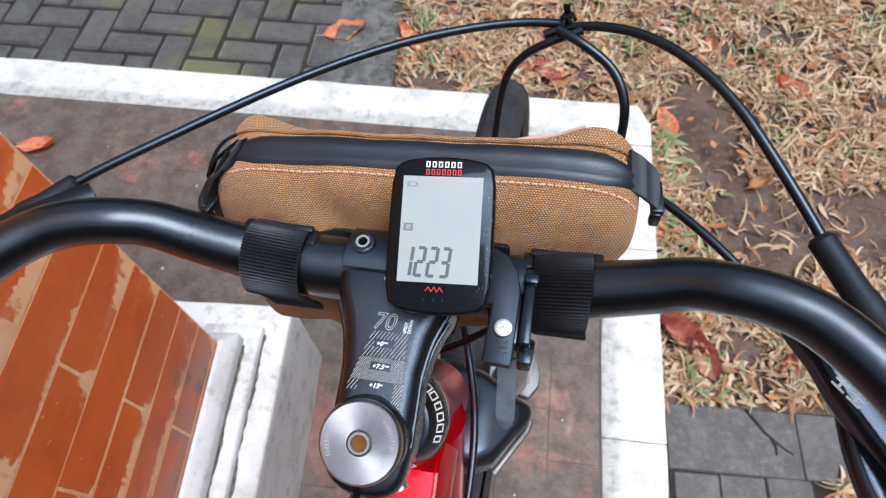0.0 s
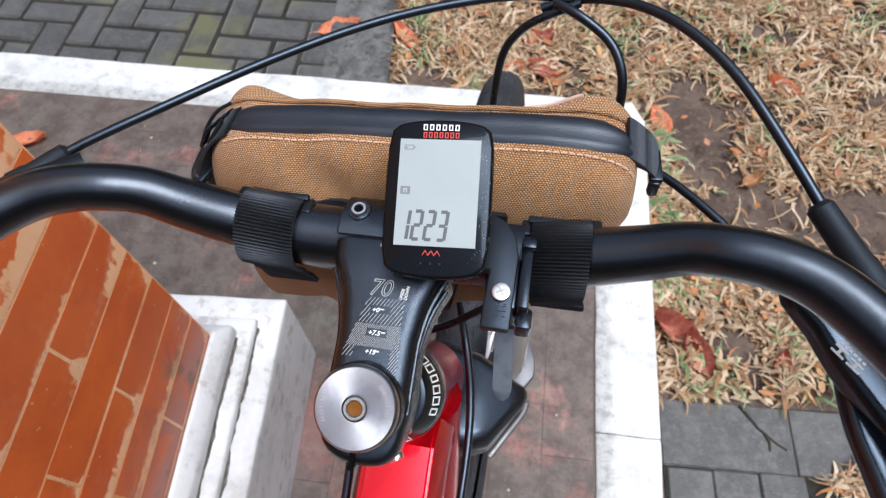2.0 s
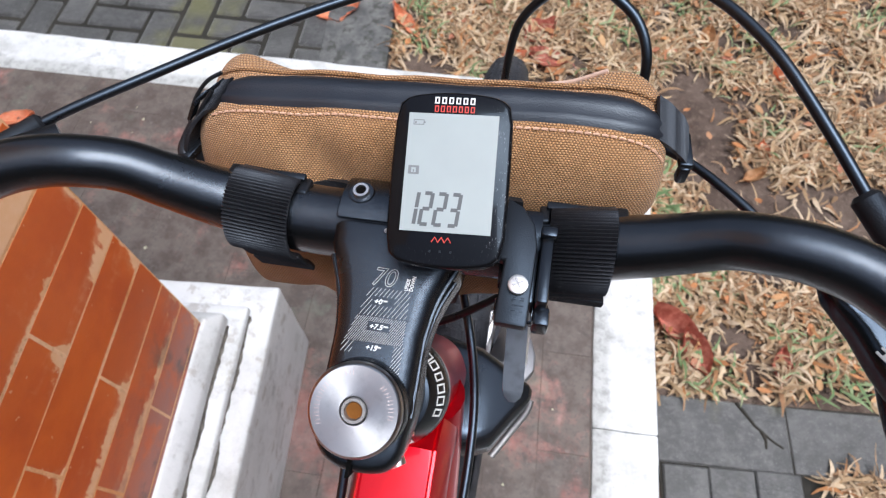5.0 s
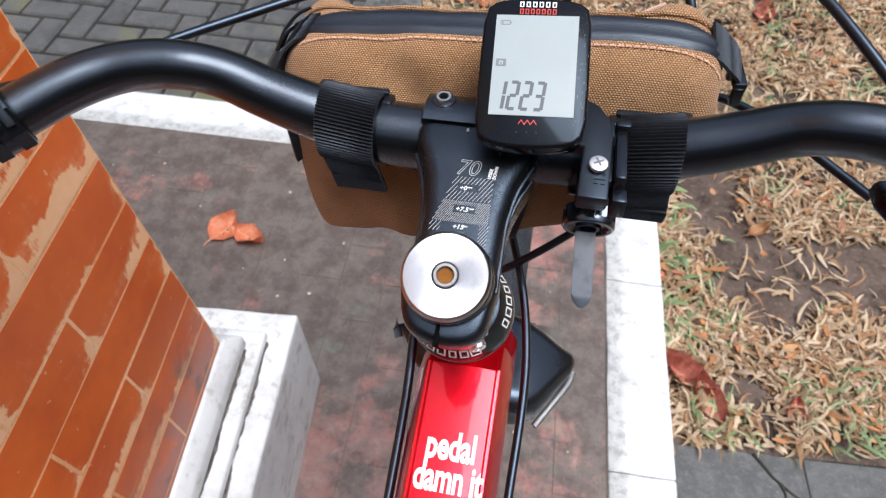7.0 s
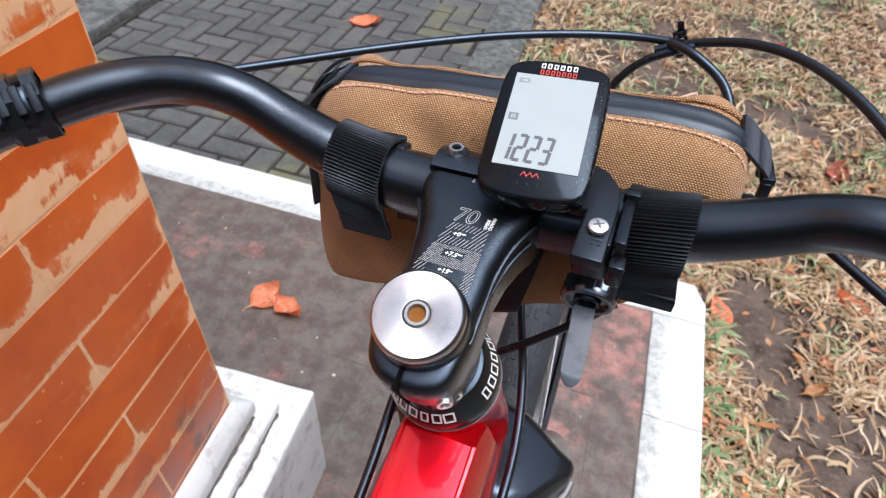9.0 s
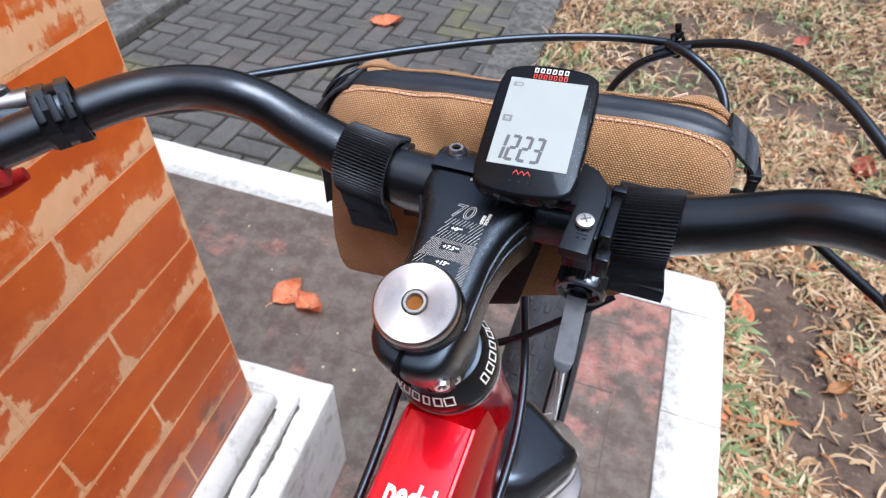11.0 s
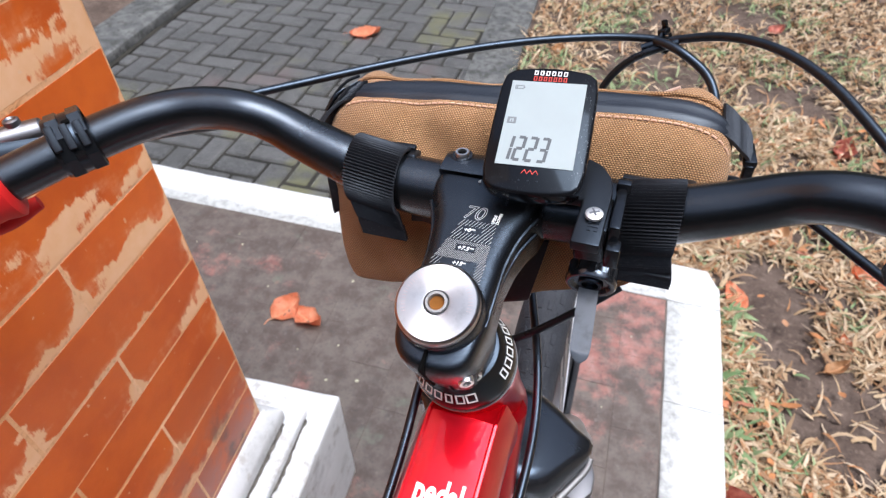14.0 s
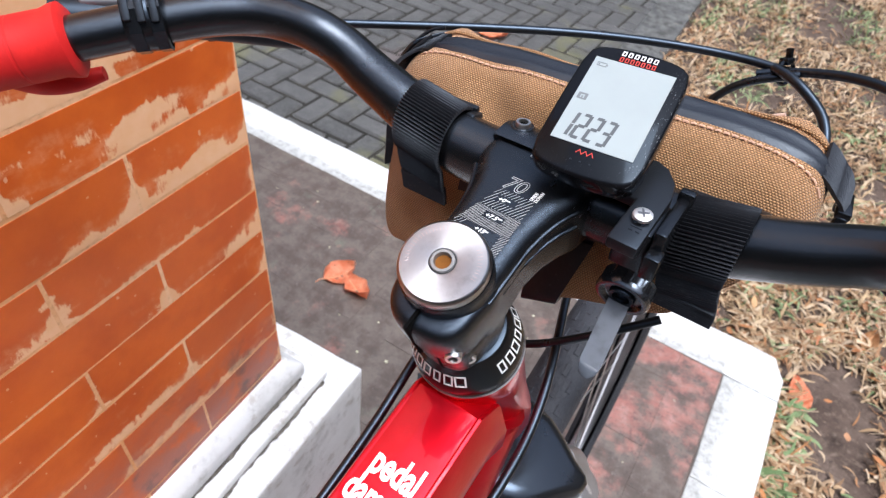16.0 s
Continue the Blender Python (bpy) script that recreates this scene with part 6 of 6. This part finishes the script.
def litter(name, count, seed, area, material, label):
    """Small curled fragments of dead leaves, lying among the blades."""
    rng = np.random.default_rng(seed)
    verts, faces = [], []
    while len(faces) < count * 8:
        x, y = rng.uniform(area[0], area[1]), rng.uniform(area[2], area[3])
        if off_lawn(x, y) or (bare(x, y) and rng.random() > 0.12):
            continue
        ln, w, a = rng.uniform(0.014, 0.045), rng.uniform(0.008, 0.022), rng.uniform(0, 2 * math.pi)
        tilt, curl, z = rng.uniform(-0.5, 0.5), rng.uniform(0.1, 0.6), LOW + rng.uniform(0.004, 0.022)
        base = len(verts)
        for i in range(5):
            t = i / 4
            half = w / 2 * math.sin(math.pi * (0.08 + 0.86 * t)) * rng.uniform(0.8, 1.15)
            for s in (-1, 0, 1):
                u, v = (t - 0.5) * ln, s * half
                verts.append((x + u * math.cos(a) - v * math.sin(a), y + u * math.sin(a) + v * math.cos(a), z + u * tilt + curl * (abs(v) + u * u / ln)))
        for i in range(4):
            for s in (0, 1):
                q = base + 3 * i + s
                faces.append((q, q + 1, q + 4, q + 3))
    me = bpy.data.meshes.new(name)
    me.from_pydata(verts, [], faces)
    me.materials.append(material)
    for f in me.polygons:
        f.use_smooth = True
    return tagged(new(name, me), label, "leaf litter", kind="stuff")


M_LITTER = blade_mat("leaf_litter", [(0.0, (0.30, 0.13, 0.06)), (0.30, (0.52, 0.22, 0.08)), (0.55, (0.62, 0.40, 0.20)), (0.78, (0.40, 0.15, 0.10)), (1.0, (0.66, 0.30, 0.10))])
litter("leaf_litter", 620, 41, (-0.2, 1.9, 0.44, 2.4), M_LITTER, "broken orange and brown leaf fragments among dry grass")

# ---- pieces of wall, floor and paving ----
BH, BL, JOINT = 0.0606, 0.216, 0.0039
brick_meshes = {}


def pillar_brick(length, m):
    key = round(length, 3)
    if key not in brick_meshes:
        b = box(-length / 2, length / 2, -0.03, 0.0, 0, BH, 0.0001, 1)
        brick_meshes[key] = mesh_of(b, "brick", M_BRICK, False)
    part("brick", brick_meshes[key], M_BRICK, pillar, "", m)


rng = random.Random(11)
for c in range(24):
    z = PZ + c * (BH + JOINT) + JOINT / 2
    for side in range(4):
        turn = side * 90
        width = 0.50 if side % 2 else PY1 - PY0
        mid = Vector(((PX + PXL) / 2, (PY0 + PY1) / 2, 0))
        deep = (0.50 if side % 2 == 0 else PY1 - PY0) / 2
        first = 0.145 if (c + side) % 2 else 0.252
        at = 0.0
        while at < width - 0.02:
            ln = min(first if at == 0 else BL, width - at)
            if width - at - ln < 0.05:
                ln = width - at
            s = width / 2 - at - ln / 2 if side in (0, 3) else -width / 2 + at + ln / 2
            # outward face looks along +x for side 0, +y for 1, -x for 2, -y for 3
            out = pose(0, 0, 0, 0, 0, turn)
            m = LEANING @ Matrix.Translation(mid) @ out @ Matrix.Translation((deep + rng.uniform(0.0001, 0.0003), s, z + rng.uniform(-0.001, 0.001))) @ pose(0, 0, 0, 0, 0, -90 + rng.uniform(-0.06, 0.06))
            pillar_brick(ln - JOINT, m)
            at += ln

# floor bricks of the landing, laid along the kerb
fb = block_mesh("brick", 0.1991, 0.0991, 0.03, 0.0005, M_FLOOR)
fb2 = block_mesh("brick", 0.0991, 0.0991, 0.03, 0.0005, M_FLOOR)
rng = random.Random(21)
row = 0
u = -0.132
while u > -1.95:
    v = -0.139 - (0.10 if row % 2 else 0.0)
    if row % 2:
        part("brick", fb2, M_FLOOR, landing, "", YARD @ pose(u - 0.05, -0.139 - 0.048, rng.uniform(-0.0004, 0.0006), 0, 0, 90))
    while v > -1.35:
        part("brick", fb, M_FLOOR, landing, "", YARD @ pose(u - 0.05, v - 0.10, rng.uniform(-0.0004, 0.0008), rng.uniform(-0.2, 0.2), rng.uniform(-0.2, 0.2), 90 + rng.uniform(-0.3, 0.3)))
        v -= 0.20
    u -= 0.10
    row += 1

# the rest of the landing, behind and beyond the pillar
rest = bmesh.new()
for row in range(24):
    for col in range(13):
        u, v = -0.132 - 0.1 * row - 0.05, -0.139 - 0.1 * (row % 2) - 0.20 * col - 0.10
        if (u < -1.99 or v < -1.46) and u > -2.36 and v > -2.50:
            b = box(-0.0495, 0.0495, -0.0995, 0.0995, -0.03, 0)
            b.transform(Matrix.Translation((u, v, 0.0002)))
            join(rest, b)
part("brick_rows", rest, M_FLOOR, landing, "worn red bricks away from the kerb", YARD, False)

# far paving: a soldier course along the kerb, then herringbone
paving = solid("pavement", box(-2.05, -0.42, 1.21, 6.2, LOW - 0.03, LOW - 0.009), M_BED, "mossy grey herringbone brick paving", "pavement", kind="structure", smooth=False)
pv = block_mesh("paver", 0.187, 0.087, 0.05, 0.007, M_PAVER)
rng = random.Random(31)


def paver(x, y, rz, parent=None, mesh=None, tilt=0.9):
    part("paver", mesh or pv, M_PAVER, parent or paving, "", pose(x, y, LOW + rng.uniform(-0.005, 0.001), rng.uniform(-tilt, tilt), rng.uniform(-tilt, tilt), rz + rng.uniform(-0.5, 0.5)))


for k in range(9):
    p = YARD @ Vector((-0.95 - k * 0.20, 0.054, 0))
    part("paver", pv, M_PAVER, paving, "", pose(p.x, p.y, LOW + 0.006 + rng.uniform(-0.001, 0.001), 0, 0, -3.2))
cells = []
far_rows = bmesh.new()
for i in range(-20, 46):
    for j in range(-14, 12):
        # herringbone: a lying and a standing paver in each step of the lattice
        cells += [((i + 4 * j + 1) * 0.1, (i + 0.5) * 0.1, 0), ((i + 4 * j + 3.5) * 0.1, (i + 1) * 0.1, 90)]
for ox, oy, rz in cells:
    p = Vector((-1.45, 2.45, 0)) + pose(0, 0, 0, 0, 0, -3.2) @ Vector((ox, oy, 0))
    q = YARD.inverted() @ p
    if q.y < (0.07 if rz == 0 else 0.08) or p.x > (-0.34 if rz == 0 else -0.38) or p.x < -2.07 or p.y > 6.12:
        continue
    if p.y < 4.3:
        paver(p.x, p.y, rz - 3.2)
    else:
        b = box(-0.0935, 0.0935, -0.0435, 0.0435, -0.05, 0)
        b.transform(pose(p.x, p.y, LOW - 0.002, 0, 0, rz - 3.2))
        join(far_rows, b)
part("paver_rows", far_rows, M_PAVER, paving, "grey pavers farther along the path", Matrix(), False)
part("edge_strip", box(-0.415, -0.20, 1.235, 6.2, LOW - 0.03, LOW + 0.007, 0.006), M_CONCRETE, paving, "grey concrete edging strip", Matrix())
part("edge_kerb", box(-2.29, -2.045, 1.30, 6.2, LOW - 0.03, LOW + 0.045, 0.010), M_CONCRETE, paving, "stained grey concrete kerb", Matrix())
# dark strip laid in place of the kerb's shaded side and gap
part("kerb_shade_strip", box(-2.043, -2.020, 1.30, 6.2, LOW - 0.03, LOW + 0.004), M_BED, paving, "dark strip for the kerb's shaded side and gap", Matrix())

# near paving beside the kerb
walk_side = solid("pavement_side", box(0.535, 1.9, -1.10, 0.452, LOW - 0.03, LOW - 0.006), M_BED, "worn dark grey block paving beside the kerb", "pavement", kind="structure", smooth=False)
big = block_mesh("paver", 0.2935, 0.148, 0.05, 0.003, M_PAVER)
small = block_mesh("paver", 0.1975, 0.0975, 0.05, 0.003, M_PAVER)
for k, x in enumerate((0.682, 0.978, 1.272, 1.566)):
    paver(x, 0.380 - 0.006 * k, -1.6, walk_side, big, 0.4)
for r in range(7):
    for k in range(13):
        x = 0.588 + k * 0.1
        y = 0.205 - r * 0.2
        if not (r == 0 and 0.88 < x < 1.2):
            paver(x, y, 90 - 1.6, walk_side, small)
# a broken corner in the first slab
for pts in ([(0.722, 0.452), (0.735, 0.434), (0.748, 0.415), (0.756, 0.402), (0.769, 0.391), (0.790, 0.371), (0.812, 0.356)], [(0.769, 0.391), (0.776, 0.372), (0.774, 0.352)]):
    part("crack", tube([(x, y, LOW - 0.0012) for x, y in pts], lambda t: 0.0052 - 0.0026 * t, 6), M_BED, walk_side, "dark crack in the slab", Matrix())
